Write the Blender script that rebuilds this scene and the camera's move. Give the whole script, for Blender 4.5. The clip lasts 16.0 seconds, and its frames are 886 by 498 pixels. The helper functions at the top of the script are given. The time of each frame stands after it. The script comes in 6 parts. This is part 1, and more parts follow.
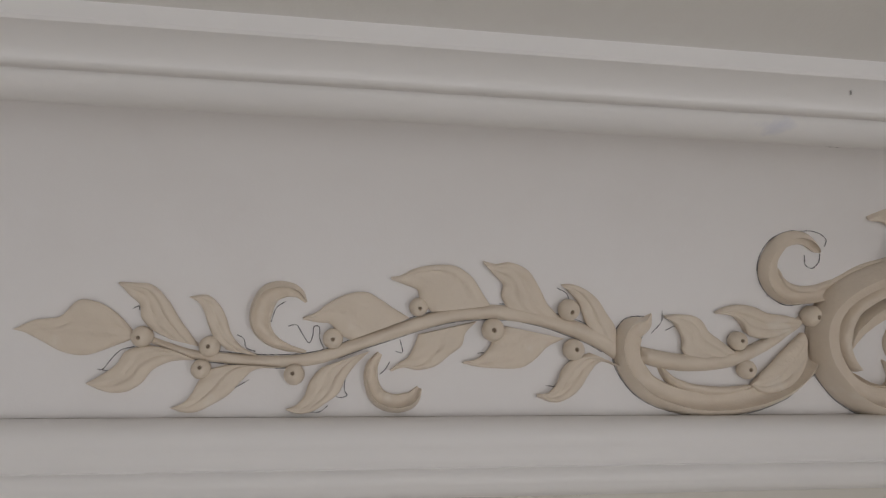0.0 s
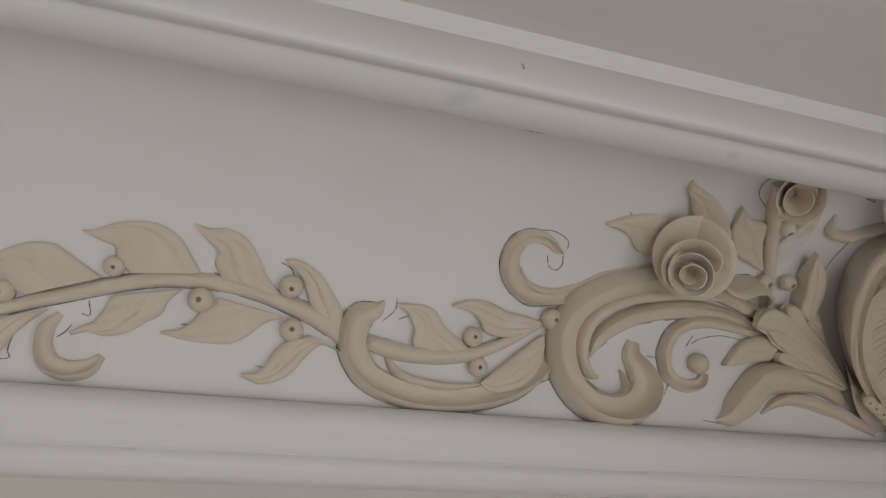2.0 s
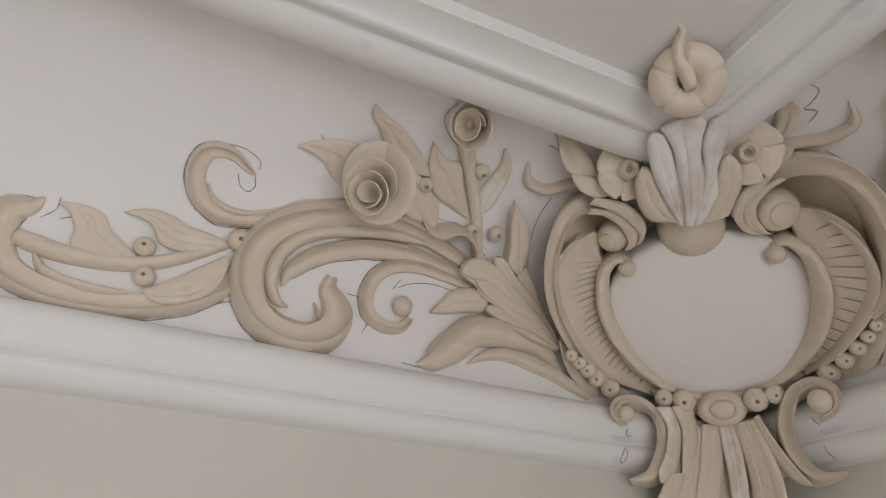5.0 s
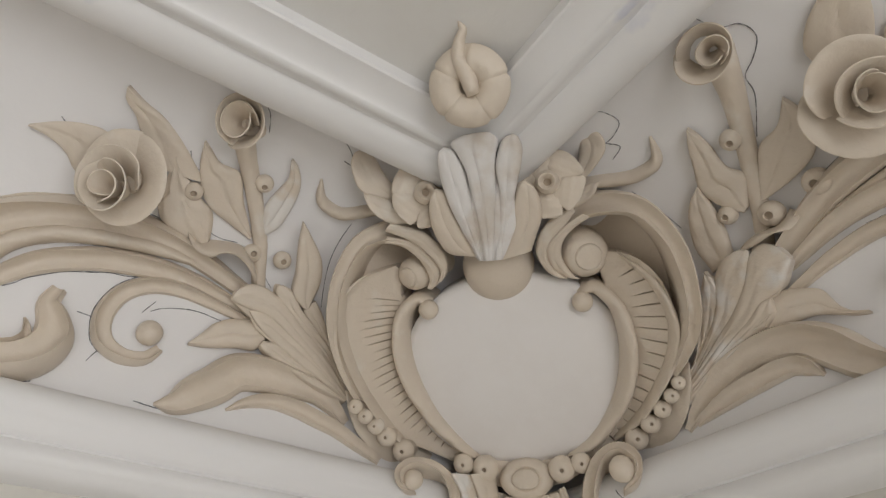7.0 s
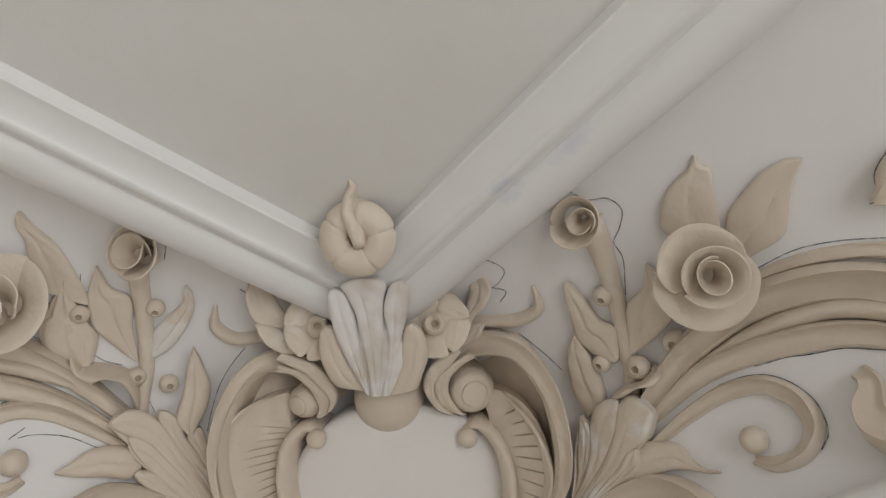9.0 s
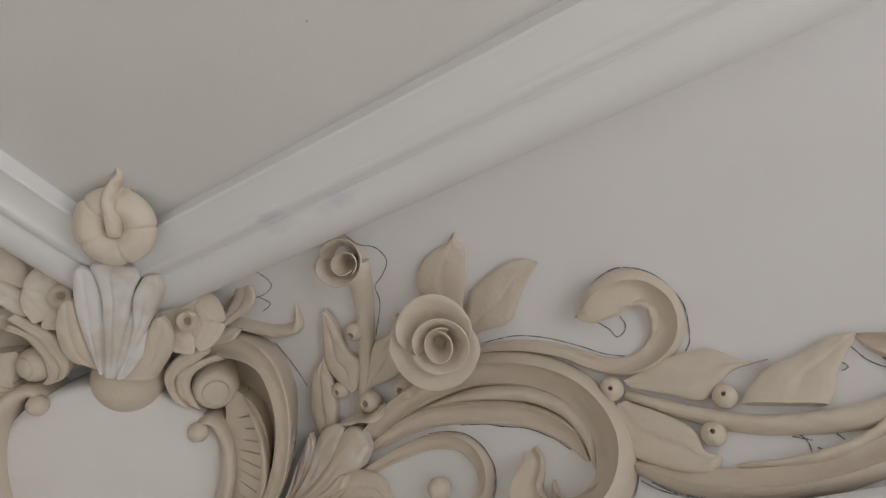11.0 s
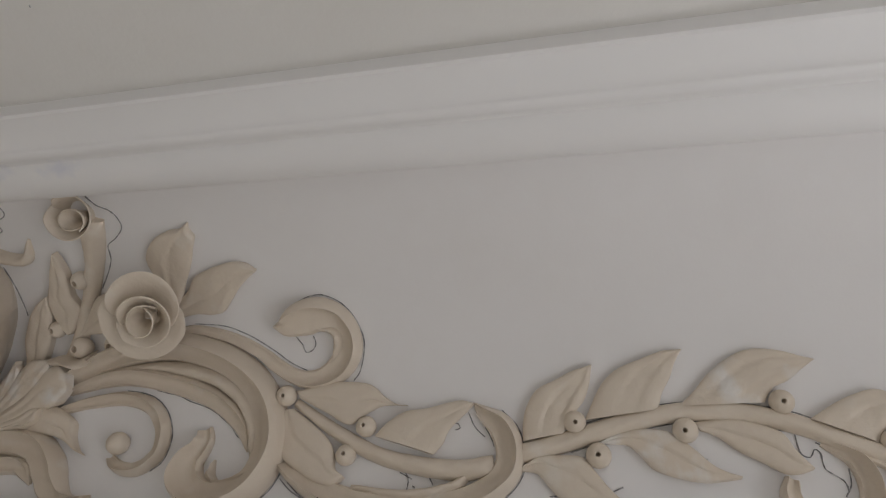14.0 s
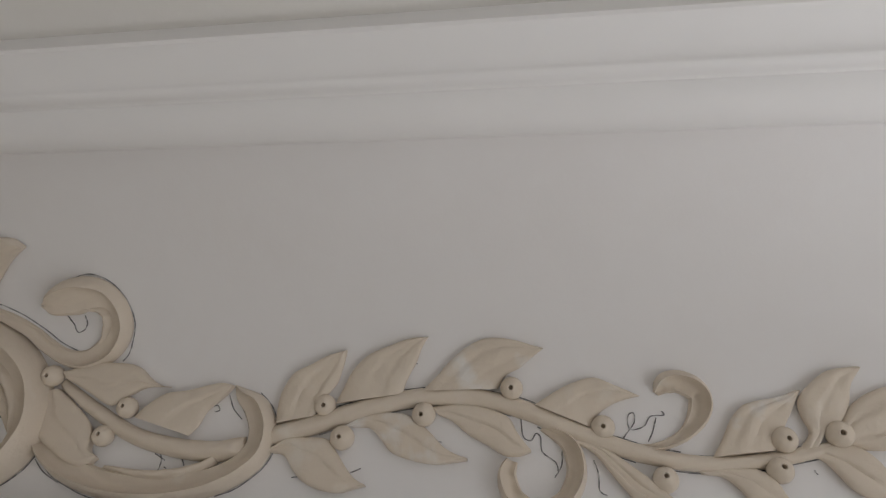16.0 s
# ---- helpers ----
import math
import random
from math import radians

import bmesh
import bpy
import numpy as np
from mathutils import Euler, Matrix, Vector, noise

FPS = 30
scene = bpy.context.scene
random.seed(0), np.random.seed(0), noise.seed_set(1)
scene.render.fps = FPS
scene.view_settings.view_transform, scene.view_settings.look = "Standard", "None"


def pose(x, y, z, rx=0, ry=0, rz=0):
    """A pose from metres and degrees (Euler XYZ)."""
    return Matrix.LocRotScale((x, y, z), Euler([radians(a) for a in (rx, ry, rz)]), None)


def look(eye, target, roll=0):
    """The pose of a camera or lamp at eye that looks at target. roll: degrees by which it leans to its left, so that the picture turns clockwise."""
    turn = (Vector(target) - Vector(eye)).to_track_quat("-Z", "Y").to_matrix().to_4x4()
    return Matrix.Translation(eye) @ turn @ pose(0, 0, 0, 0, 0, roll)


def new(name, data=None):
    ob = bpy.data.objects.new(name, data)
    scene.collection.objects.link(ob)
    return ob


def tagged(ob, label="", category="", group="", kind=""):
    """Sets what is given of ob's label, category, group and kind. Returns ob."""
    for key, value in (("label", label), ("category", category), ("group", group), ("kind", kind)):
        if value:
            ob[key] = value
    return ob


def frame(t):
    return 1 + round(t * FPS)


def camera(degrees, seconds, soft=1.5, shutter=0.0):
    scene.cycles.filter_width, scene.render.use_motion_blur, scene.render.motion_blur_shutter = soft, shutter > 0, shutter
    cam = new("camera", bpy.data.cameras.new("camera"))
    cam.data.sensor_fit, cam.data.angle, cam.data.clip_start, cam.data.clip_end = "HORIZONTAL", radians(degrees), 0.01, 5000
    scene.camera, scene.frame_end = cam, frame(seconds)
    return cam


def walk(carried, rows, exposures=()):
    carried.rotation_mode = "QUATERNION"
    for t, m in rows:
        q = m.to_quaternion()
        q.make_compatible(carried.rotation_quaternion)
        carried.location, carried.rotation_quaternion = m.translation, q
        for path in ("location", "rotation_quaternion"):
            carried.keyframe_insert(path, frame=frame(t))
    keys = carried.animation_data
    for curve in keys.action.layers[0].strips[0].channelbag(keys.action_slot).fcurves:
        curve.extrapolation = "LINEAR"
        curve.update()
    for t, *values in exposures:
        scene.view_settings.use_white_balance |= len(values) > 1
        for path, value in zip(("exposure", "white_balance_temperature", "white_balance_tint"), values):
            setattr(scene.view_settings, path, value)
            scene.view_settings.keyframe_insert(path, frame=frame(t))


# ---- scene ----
cam = camera(71.38, 16.0, 1.2)
# seconds, place in metres, then yaw, pitch and lean in degrees
ROWS = [
    (0, -1.7764, -0.9661, 2.4352, -7.88, 18.96, -0.87),
    (0.5, -1.7067, -0.9620, 2.4287, -10.48, 18.92, -0.74),
    (1, -1.6252, -0.9550, 2.4165, -12.60, 19.24, 0.10),
    (1.5, -1.5420, -0.9586, 2.4128, -14.80, 19.55, 0.95),
    (2, -1.4694, -0.9456, 2.3958, -15.77, 20.76, 2.18),
    (2.5, -1.3967, -0.9414, 2.3778, -16.11, 22.33, 3.40),
    (3, -1.3277, -0.9406, 2.3316, -17.48, 25.96, 2.51),
    (3.5, -1.2504, -0.9443, 2.2482, -18.21, 27.81, 1.37),
    (4, -1.1694, -0.9471, 2.2005, -18.87, 28.71, 2.16),
    (4.5, -1.1046, -0.9555, 2.1833, -20.72, 29.95, 1.67),
    (5, -1.0510, -0.9572, 2.1472, -22.97, 30.53, 2.27),
    (5.2, -1.0100, -0.9591, 2.1328, -24.27, 30.44, 1.45),
    (7.3, -0.7722, -0.9056, 2.1600, -33.01, 39.29, 1.12),
    (7.5, -0.7692, -0.9229, 2.1914, -33.64, 38.59, 0.89),
    (8, -0.7492, -0.9135, 2.2033, -35.71, 41.25, -0.51),
    (8.5, -0.7639, -0.9714, 2.2032, -36.53, 43.57, -0.67),
    (9, -0.7729, -1.0295, 2.2079, -39.03, 45.27, -0.31),
    (9.5, -0.7664, -1.0875, 2.2064, -41.92, 44.96, -0.03),
    (10, -0.7568, -1.1245, 2.2331, -46.76, 44.05, 2.05),
    (10.2, -0.7477, -1.1407, 2.2354, -48.66, 43.38, 2.27),
    (12.3, -0.7985, -1.2953, 2.2924, -67.06, 41.73, 1.69),
    (12.5, -0.7951, -1.3196, 2.2883, -67.33, 42.02, 2.24),
    (13, -0.8095, -1.3542, 2.2983, -68.32, 40.20, 4.84),
    (13.5, -0.8118, -1.4187, 2.3048, -70.92, 38.70, 6.92),
    (14, -0.8115, -1.4574, 2.3135, -71.67, 36.95, 8.61),
    (14.5, -0.8022, -1.5139, 2.3199, -72.97, 36.26, 8.54),
    (15, -0.7952, -1.5650, 2.3238, -74.83, 36.47, 8.49),
    (15.5, -0.7844, -1.6371, 2.3259, -76.03, 37.07, 8.39),
    (16, -0.7761, -1.7035, 2.3238, -78.12, 36.98, 6.89),
]
EXPOSURE = -1.06
walk(cam, [(t, pose(x, y, z, 90 + pitch, 0, yaw) @ pose(0, 0, 0, 0, 0, lean)) for t, x, y, z, yaw, pitch, lean in ROWS],
     [(t, EXPOSURE + stops, kelvin, tint) for t, stops, kelvin, tint in [(0.0, -0.98, 6500, 12.0), (2.0, -0.96, 6500, 12.0), (3.0, -0.79, 6500, 11.5), (5.0, -0.47, 6480, 12), (7.5, -0.26, 6450, 8.6), (10.0, -0.40, 6400, 9.2), (13.0, -0.64, 6320, 10.8), (16.0, -0.86, 6380, 10.4)]])

# ---------------------------------------------------------------- world and light
world = bpy.data.worlds.new("sky")
scene.world = world
world.use_nodes = True
wt = world.node_tree
sky = wt.nodes.new("ShaderNodeTexSky")
sky.sky_type, sky.sun_disc = "NISHITA", False
sky.sun_elevation, sky.sun_rotation = radians(38), radians(200)
wt.links.new(sky.outputs["Color"], wt.nodes["Background"].inputs["Color"])
wt.nodes["Background"].inputs["Strength"].default_value = 0.12

sun_data = bpy.data.lights.new("sun", "SUN")
sun_data.energy, sun_data.angle, sun_data.color = 2.0, radians(0.5), (1.0, 0.95, 0.88)
sun = new("sun", sun_data)
sun.matrix_world = look((-6, 6, 9), (0, 0, 0))

ROOM_X, ROOM_Y, CEIL, BASE = -4.6, -4.0, 2.838, 2.5


def window_lamp(eye, target, width, height, watts):
    """Daylight entering through a window opening."""
    data = bpy.data.lights.new("window_light", "AREA")
    data.shape, data.size, data.size_y, data.energy, data.color = "RECTANGLE", width, height, watts, (0.955, 0.965, 1.0)
    new("window_light", data).matrix_world = look(eye, target)


# openings: along the wall from, to, sill, head
SOUTH_WINDOW, EAST_WINDOW = (-2.5, -1.0, 0.4, 2.1), (-3.5, -2.3, 0.4, 2.1)
window_lamp((-1.75, ROOM_Y - 0.06, 1.25), (-1.75, ROOM_Y + 1, 1.25), 1.5, 1.7, 78)
window_lamp((0.07, -2.9, 1.25), (-1, -2.9, 1.25), 1.2, 1.7, 118)

# ---------------------------------------------------------------- materials


def material(name, base, rough, bumps=(), tints=(), spec=0.4, seed=0.0):
    """bumps: (scale, strength); tints: (scale, colour, amount). All in metres of the place."""
    m = bpy.data.materials.new(name)
    m.use_nodes = True
    nt = m.node_tree
    bsdf = nt.nodes["Principled BSDF"]
    bsdf.inputs["Roughness"].default_value = rough
    bsdf.inputs["Specular IOR Level"].default_value = spec
    coord = nt.nodes.new("ShaderNodeNewGeometry").outputs["Position"]
    shift = nt.nodes.new("ShaderNodeVectorMath")
    shift.inputs[1].default_value = (seed, seed * 0.7, -seed)
    nt.links.new(coord, shift.inputs[0])
    coord = shift.outputs[0]
    colour = nt.nodes.new("ShaderNodeRGB")
    colour.outputs[0].default_value = (*base, 1)
    out = colour.outputs[0]
    for scale, tint, low, high, amount in tints:
        n = nt.nodes.new("ShaderNodeTexNoise")
        n.inputs["Scale"].default_value, n.inputs["Detail"].default_value = scale, 5
        nt.links.new(coord, n.inputs["Vector"])
        r = nt.nodes.new("ShaderNodeMapRange")
        r.inputs[1].default_value, r.inputs[2].default_value, r.inputs[4].default_value = low, high, amount
        nt.links.new(n.outputs["Fac"], r.inputs[0])
        mix = nt.nodes.new("ShaderNodeMix")
        mix.data_type = "RGBA"
        nt.links.new(r.outputs[0], mix.inputs["Factor"])
        nt.links.new(out, mix.inputs["A"])
        mix.inputs["B"].default_value = (*tint, 1)
        out = mix.outputs["Result"]
    nt.links.new(out, bsdf.inputs["Base Color"])
    normal = None
    for scale, strength, depth in bumps:
        n = nt.nodes.new("ShaderNodeTexNoise")
        n.inputs["Scale"].default_value, n.inputs["Detail"].default_value = scale, 4
        nt.links.new(coord, n.inputs["Vector"])
        b = nt.nodes.new("ShaderNodeBump")
        b.inputs["Strength"].default_value, b.inputs["Distance"].default_value = strength, depth
        nt.links.new(n.outputs["Fac"], b.inputs["Height"])
        if normal:
            nt.links.new(normal, b.inputs["Normal"])
        normal = b.outputs[0]
    if normal:
        nt.links.new(normal, bsdf.inputs["Normal"])
    return m


PLASTER = material("white_cove_plaster", (0.885, 0.865, 0.855), 0.62, [(260, 0.12, 0.001), (14, 0.25, 0.004)],
                   [(5, (0.82, 0.79, 0.77), 0.45, 0.75, 0.35), (34, (0.90, 0.89, 0.885), 0.5, 0.8, 0.3)])
MOULD = material("white_moulding_paint", (0.86, 0.845, 0.83), 0.55, [(180, 0.08, 0.0006), (9, 0.3, 0.004)],
                 [(7, (0.81, 0.80, 0.79), 0.5, 0.8, 0.35), (60, (0.84, 0.84, 0.85), 0.55, 0.8, 0.3)])
CEILING = material("beige_ceiling_paint", (0.77, 0.75, 0.715), 0.7, [(220, 0.2, 0.001), (18, 0.3, 0.003)],
                   [(3, (0.68, 0.65, 0.60), 0.4, 0.75, 0.4), (40, (0.72, 0.69, 0.64), 0.5, 0.8, 0.3)])
CLAY = material("pale_beige_clay", (0.735, 0.640, 0.527), 0.44, [(150, 0.5, 0.0016), (40, 0.5, 0.003), (17, 0.4, 0.004)],
                [(9, (0.775, 0.685, 0.575), 0.42, 0.72, 0.6), (70, (0.71, 0.62, 0.50), 0.5, 0.75, 0.35), (20, (0.82, 0.77, 0.69), 0.60, 0.72, 0.5)])
WHITECLAY = material("whitened_clay", (0.85, 0.82, 0.79), 0.5, [(120, 0.3, 0.001), (26, 0.4, 0.003)],
                     [(14, (0.67, 0.59, 0.50), 0.5, 0.66, 0.8), (70, (0.77, 0.75, 0.72), 0.5, 0.75, 0.4)], seed=3.0)


def stain(mat, spots, tint):
    """Faint chalk smears of their own shape on a material: (place, reach, amount)."""
    nt = mat.node_tree
    bsdf = nt.nodes["Principled BSDF"]
    pos = nt.nodes.new("ShaderNodeNewGeometry").outputs["Position"]
    n = nt.nodes.new("ShaderNodeTexNoise")
    n.inputs["Scale"].default_value, n.inputs["Detail"].default_value = 55, 6
    nt.links.new(pos, n.inputs["Vector"])
    for place, reach, amount in spots:
        off = nt.nodes.new("ShaderNodeVectorMath")
        off.operation = "SUBTRACT"
        off.inputs[1].default_value = place
        nt.links.new(pos, off.inputs[0])
        size = nt.nodes.new("ShaderNodeVectorMath")
        size.operation = "DIVIDE"
        size.inputs[1].default_value = reach
        nt.links.new(off.outputs[0], size.inputs[0])
        far = nt.nodes.new("ShaderNodeVectorMath")
        far.operation = "LENGTH"
        nt.links.new(size.outputs[0], far.inputs[0])
        ragged = nt.nodes.new("ShaderNodeMath")
        ragged.operation = "MULTIPLY_ADD"
        ragged.inputs[1].default_value, ragged.inputs[2].default_value = -1.6, 0.8
        nt.links.new(n.outputs["Fac"], ragged.inputs[0])
        total = nt.nodes.new("ShaderNodeMath")
        nt.links.new(far.outputs["Value"], total.inputs[0])
        nt.links.new(ragged.outputs[0], total.inputs[1])
        ramp = nt.nodes.new("ShaderNodeMapRange")
        ramp.inputs[1].default_value, ramp.inputs[2].default_value, ramp.inputs[3].default_value, ramp.inputs[4].default_value = 0.4, 1.1, amount, 0.0
        nt.links.new(total.outputs[0], ramp.inputs[0])
        mix = nt.nodes.new("ShaderNodeMix")
        mix.data_type = "RGBA"
        nt.links.new(ramp.outputs[0], mix.inputs["Factor"])
        old = bsdf.inputs["Base Color"].links[0].from_socket
        nt.links.new(old, mix.inputs["A"])
        mix.inputs["B"].default_value = (*tint, 1)
        nt.links.new(mix.outputs["Result"], bsdf.inputs["Base Color"])


PATCHY = material("clay_with_white_slip", (0.735, 0.640, 0.527), 0.44, [(150, 0.5, 0.0016), (40, 0.5, 0.003), (17, 0.4, 0.004)],
                  [(70, (0.70, 0.61, 0.50), 0.5, 0.75, 0.35), (16, (0.83, 0.80, 0.76), 0.48, 0.60, 0.85)], seed=11.0)
PENCIL = material("graphite_pencil", (0.22, 0.21, 0.215), 0.6, [], [(160, (0.66, 0.64, 0.63), 0.46, 0.62, 0.85)], spec=0.3)
# clay darkened by colour, to deepen the shade inside pierced holes
PIT_SHADE = material("pit_shade_clay", (0.46, 0.375, 0.285), 0.8, [(300, 0.2, 0.0005)])
WALLPAINT = material("beige_wall_paint", (0.69, 0.66, 0.60), 0.7, [(220, 0.2, 0.001), (18, 0.3, 0.003)],
                     [(3, (0.56, 0.54, 0.49), 0.4, 0.75, 0.4)], seed=5.0)
FLOOR = material("dusty_floor", (0.60, 0.57, 0.53), 0.6, [(90, 0.2, 0.001)], [(4, (0.52, 0.49, 0.45), 0.4, 0.7, 0.6)])

stain(MOULD, [((-1.30, -0.390, 2.795), (0.022, 0.016, 0.016), 0.42), ((-0.93, -0.385, 2.795), (0.012, 0.010, 0.012), 0.22),
              ((-0.395, -0.80, 2.795), (0.014, 0.04, 0.018), 0.32), ((-0.40, -0.70, 2.795), (0.014, 0.03, 0.02), 0.3), ((-0.415, -0.70, 2.80), (0.008, 0.03, 0.01), 0.4),
              ((-0.285, -0.038, 2.434), (0.035, 0.03, 0.007), 0.5), ((-0.30, -0.04, 2.392), (0.016, 0.03, 0.010), 0.4), ((-0.038, -0.27, 2.434), (0.03, 0.03, 0.007), 0.4)], (0.52, 0.55, 0.70))

# ---------------------------------------------------------------- mesh helpers


def origin_of(parent):
    """Where a thing's (and so its parts') own zero lies in the room."""
    return Vector(parent.location) + origin_of(parent.parent) if parent else Vector((0, 0, 0))


def mesh_ob(name, verts, faces, mat, parent=None, smooth=True, label=""):
    me = bpy.data.meshes.new(name)
    base = origin_of(parent)
    me.from_pydata([tuple(Vector(v) - base) for v in verts], [], faces)
    me.materials.append(mat)
    if smooth:
        me.polygons.foreach_set("use_smooth", [True] * len(me.polygons))
    me.update()
    ob = new(name, me)
    if parent:
        ob.parent = parent
    if label:
        ob["label"] = label
    return ob


def sweep(name, profile, closed, mat, side, label):
    """A moulding's profile of (from the wall, height), mitred along one side of the room."""
    verts, faces, n = [], [], len(profile)
    for end in (0, 1):
        for p, z in profile:
            w, s = ROOM_X + p, ROOM_Y + p
            verts.append({"north": ((w, -p)[end], -p, z) if not end else (-p, -p, z),
                          "east": (-p, (s, -p)[end], z), "south": ((w, -p)[end], s, z), "west": (w, (s, -p)[end], z)}[side])
    for i in range(n if closed else n - 1):
        j = (i + 1) % n
        faces.append((i, j, n + j, n + i))
    if closed:
        faces += [tuple(range(n)), tuple(range(n, 2 * n))]
    ob = mesh_ob(name, verts, faces, mat)
    bm = bmesh.new()
    bm.from_mesh(ob.data)
    bmesh.ops.recalc_face_normals(bm, faces=bm.faces)
    for e in bm.edges:
        if len(e.link_faces) == 2 and e.calc_face_angle(0) > radians(32):
            e.smooth = False
    bm.to_mesh(ob.data)
    bm.free()
    return tagged(ob, label, "moulding", "", "structure")


# the cove: straight for 5 cm, then a quarter of an ellipse
CA, CB, CZ = 0.33, 0.31, 2.55
_th = np.linspace(0, math.pi / 2, 240)
_cp = np.r_[0.0, CA * (1 - np.cos(_th))]
_cz = np.r_[BASE, CZ + CB * np.sin(_th)]
_cv = np.r_[0, np.cumsum(np.hypot(np.diff(_cp), np.diff(_cz)))]


def cove_point(v):
    """From the wall, height, and the outward normal, at arc length v up the cove."""
    p, z = np.interp(v, _cv, _cp), np.interp(v, _cv, _cz)
    if v < 0:
        z = BASE + v
    th = math.asin(min(1.0, max(0.0, (z - CZ) / CB)))
    nx, nz = math.cos(th) / CA, -math.sin(th) / CB
    k = math.hypot(nx, nz)
    return p, z, nx / k, nz / k


def on_cove(side, u, v, d=0.0):
    """The place u metres from the corner, v up the cove and d out of it; side 0: north wall, 1: east wall."""
    p, z, a, b = cove_point(v)
    p, z = p + d * a, z + d * b
    return Vector((-u, -p, z)) if side == 0 else Vector((-p, -u, z))


# ---------------------------------------------------------------- the room
def box(name, lo, hi, mat, label, category, parent=None, kind="structure"):
    bm = bmesh.new()
    bmesh.ops.create_cube(bm, size=1)
    for vert in bm.verts:
        vert.co = Vector([lo[k] + (vert.co[k] + 0.5) * (hi[k] - lo[k]) for k in range(3)])
    me = bpy.data.meshes.new(name)
    bm.to_mesh(me)
    bm.free()
    me.materials.append(mat)
    ob = new(name, me)
    ob.parent = parent
    return tagged(ob, label, category, "", kind) if not parent else ob


box("floor", (ROOM_X - 0.2, ROOM_Y - 0.2, -0.15), (0.2, 0.2, 0.0), FLOOR, "dusty bare floor of the room under decoration", "floor")
box("ceiling", (ROOM_X + 0.42, ROOM_Y + 0.42, CEIL), (-0.42, -0.42, CEIL + 0.1), CEILING, "matt beige painted ceiling", "ceiling")
box("roof_slab", (ROOM_X - 0.2, ROOM_Y - 0.2, 2.95), (0.2, 0.2, 3.1), CEILING, "rough slab above the ceiling", "ceiling")
box("wall_north", (ROOM_X, 0.005, 0.0), (0.2, 0.2, 2.95), WALLPAINT, "matt beige painted wall below the cornice", "wall")
box("wall_west", (ROOM_X - 0.2, ROOM_Y, 0.0), (ROOM_X, 0.2, 2.95), WALLPAINT, "matt beige painted side wall", "wall")


def wall_with_window(name, along_x, start, end, opening, near, far, label):
    """A thick wall with one opening cut right through it."""
    a, b, z0, z1 = opening
    bm = bmesh.new()
    for u0, u1, v0, v1 in [(start, a, 0.0, 2.95), (b, end, 0.0, 2.95), (a, b, 0.0, z0), (a, b, z1, 2.95)]:
        for vert in bmesh.ops.create_cube(bm, size=1)["verts"]:
            u, w, v = u0 + (vert.co.x + 0.5) * (u1 - u0), near + (vert.co.y + 0.5) * (far - near), v0 + (vert.co.z + 0.5) * (v1 - v0)
            vert.co = Vector((u, w, v)) if along_x else Vector((w, u, v))
    bmesh.ops.recalc_face_normals(bm, faces=bm.faces)
    me = bpy.data.meshes.new(name)
    bm.to_mesh(me)
    bm.free()
    me.materials.append(WALLPAINT)
    return tagged(new(name, me), label, "wall", "", "structure")


wall_with_window("wall_south", True, ROOM_X - 0.2, 0.2, SOUTH_WINDOW, ROOM_Y - 0.2, ROOM_Y, "matt beige wall with a tall window opening")
wall_with_window("wall_east", False, ROOM_Y, 0.005, EAST_WINDOW, 0.005, 0.2, "matt beige painted wall below the cornice")

COVE_PROFILE = [(float(np.interp(v, _cv, _cp)), float(np.interp(v, _cv, _cz))) for v in np.linspace(0, _cv[-1], 34)]


def arc(cx, cz, rx, rz, a0, a1, n):
    return [(cx + rx * math.cos(radians(a0 + (a1 - a0) * i / n)), cz + rz * math.sin(radians(a0 + (a1 - a0) * i / n))) for i in range(n + 1)]


# lower moulding: a bold roll that dips softly into a flatter band
LOWER = ([(-0.012, BASE - 0.001), (0.0, BASE - 0.0005)] + arc(0.012, 2.468, 0.034, 0.030, 88, -38, 14) + [(0.0365, 2.4435), (0.0345, 2.438), (0.0342, 2.433), (0.0350, 2.427)]
         + arc(0.014, 2.412, 0.0235, 0.020, 40, -42, 10) + [(0.028, 2.393), (0.020, 2.388), (0.008, 2.3845), (-0.012, 2.383)])
# upper moulding: a roll against the cove, a quirk, a hollow and a square fillet at the ceiling
UPPER = ([(0.318, 2.866), (0.331, 2.846)] + arc(0.3675, 2.826, 0.0375, 0.030, 168, 326, 18) + [(0.4000, 2.8078), (0.4030, 2.8072), (0.4075, 2.8046), (0.4115, 2.8022), (0.4150, 2.8012), (0.4190, 2.8014), (0.4225, 2.8028)]
         + arc(0.4625, 2.8003, 0.0400, 0.0158, 168, 96, 14) + [(0.4605, 2.8160), (0.4650, 2.8160), (0.4680, 2.8185), (0.4680, CEIL + 0.004), (0.318, CEIL + 0.03)])
for side in ("north", "east", "south", "west"):
    sweep("cove_" + side, COVE_PROFILE, False, PLASTER, side, "smooth white plaster cove of the cornice")
    sweep("trim_lower_" + side, LOWER, True, MOULD, side, "white painted roll moulding under the cove")
    sweep("trim_upper_" + side, UPPER, True, MOULD, side, "white painted moulding between cove and ceiling")

# ---------------------------------------------------------------- modelling kit for the relief
DIAG = math.sqrt(0.5)
CORNER = Vector((-0.26 * DIAG, -0.26 * DIAG, 2.63))
ACROSS, RISE, FACING = Vector((DIAG, -DIAG, 0)), Vector((-0.5, -0.5, DIAG)), Vector((-0.5, -0.5, -DIAG))
OUT = Vector((-DIAG, -DIAG, 0))


def north(a, b, d):
    return on_cove(0, a, b, d)


def east(a, b, d):
    return on_cove(1, a, b, d)


def shield_plane(a, b, d):
    return CORNER + a * ACROSS + b * RISE + d * FACING


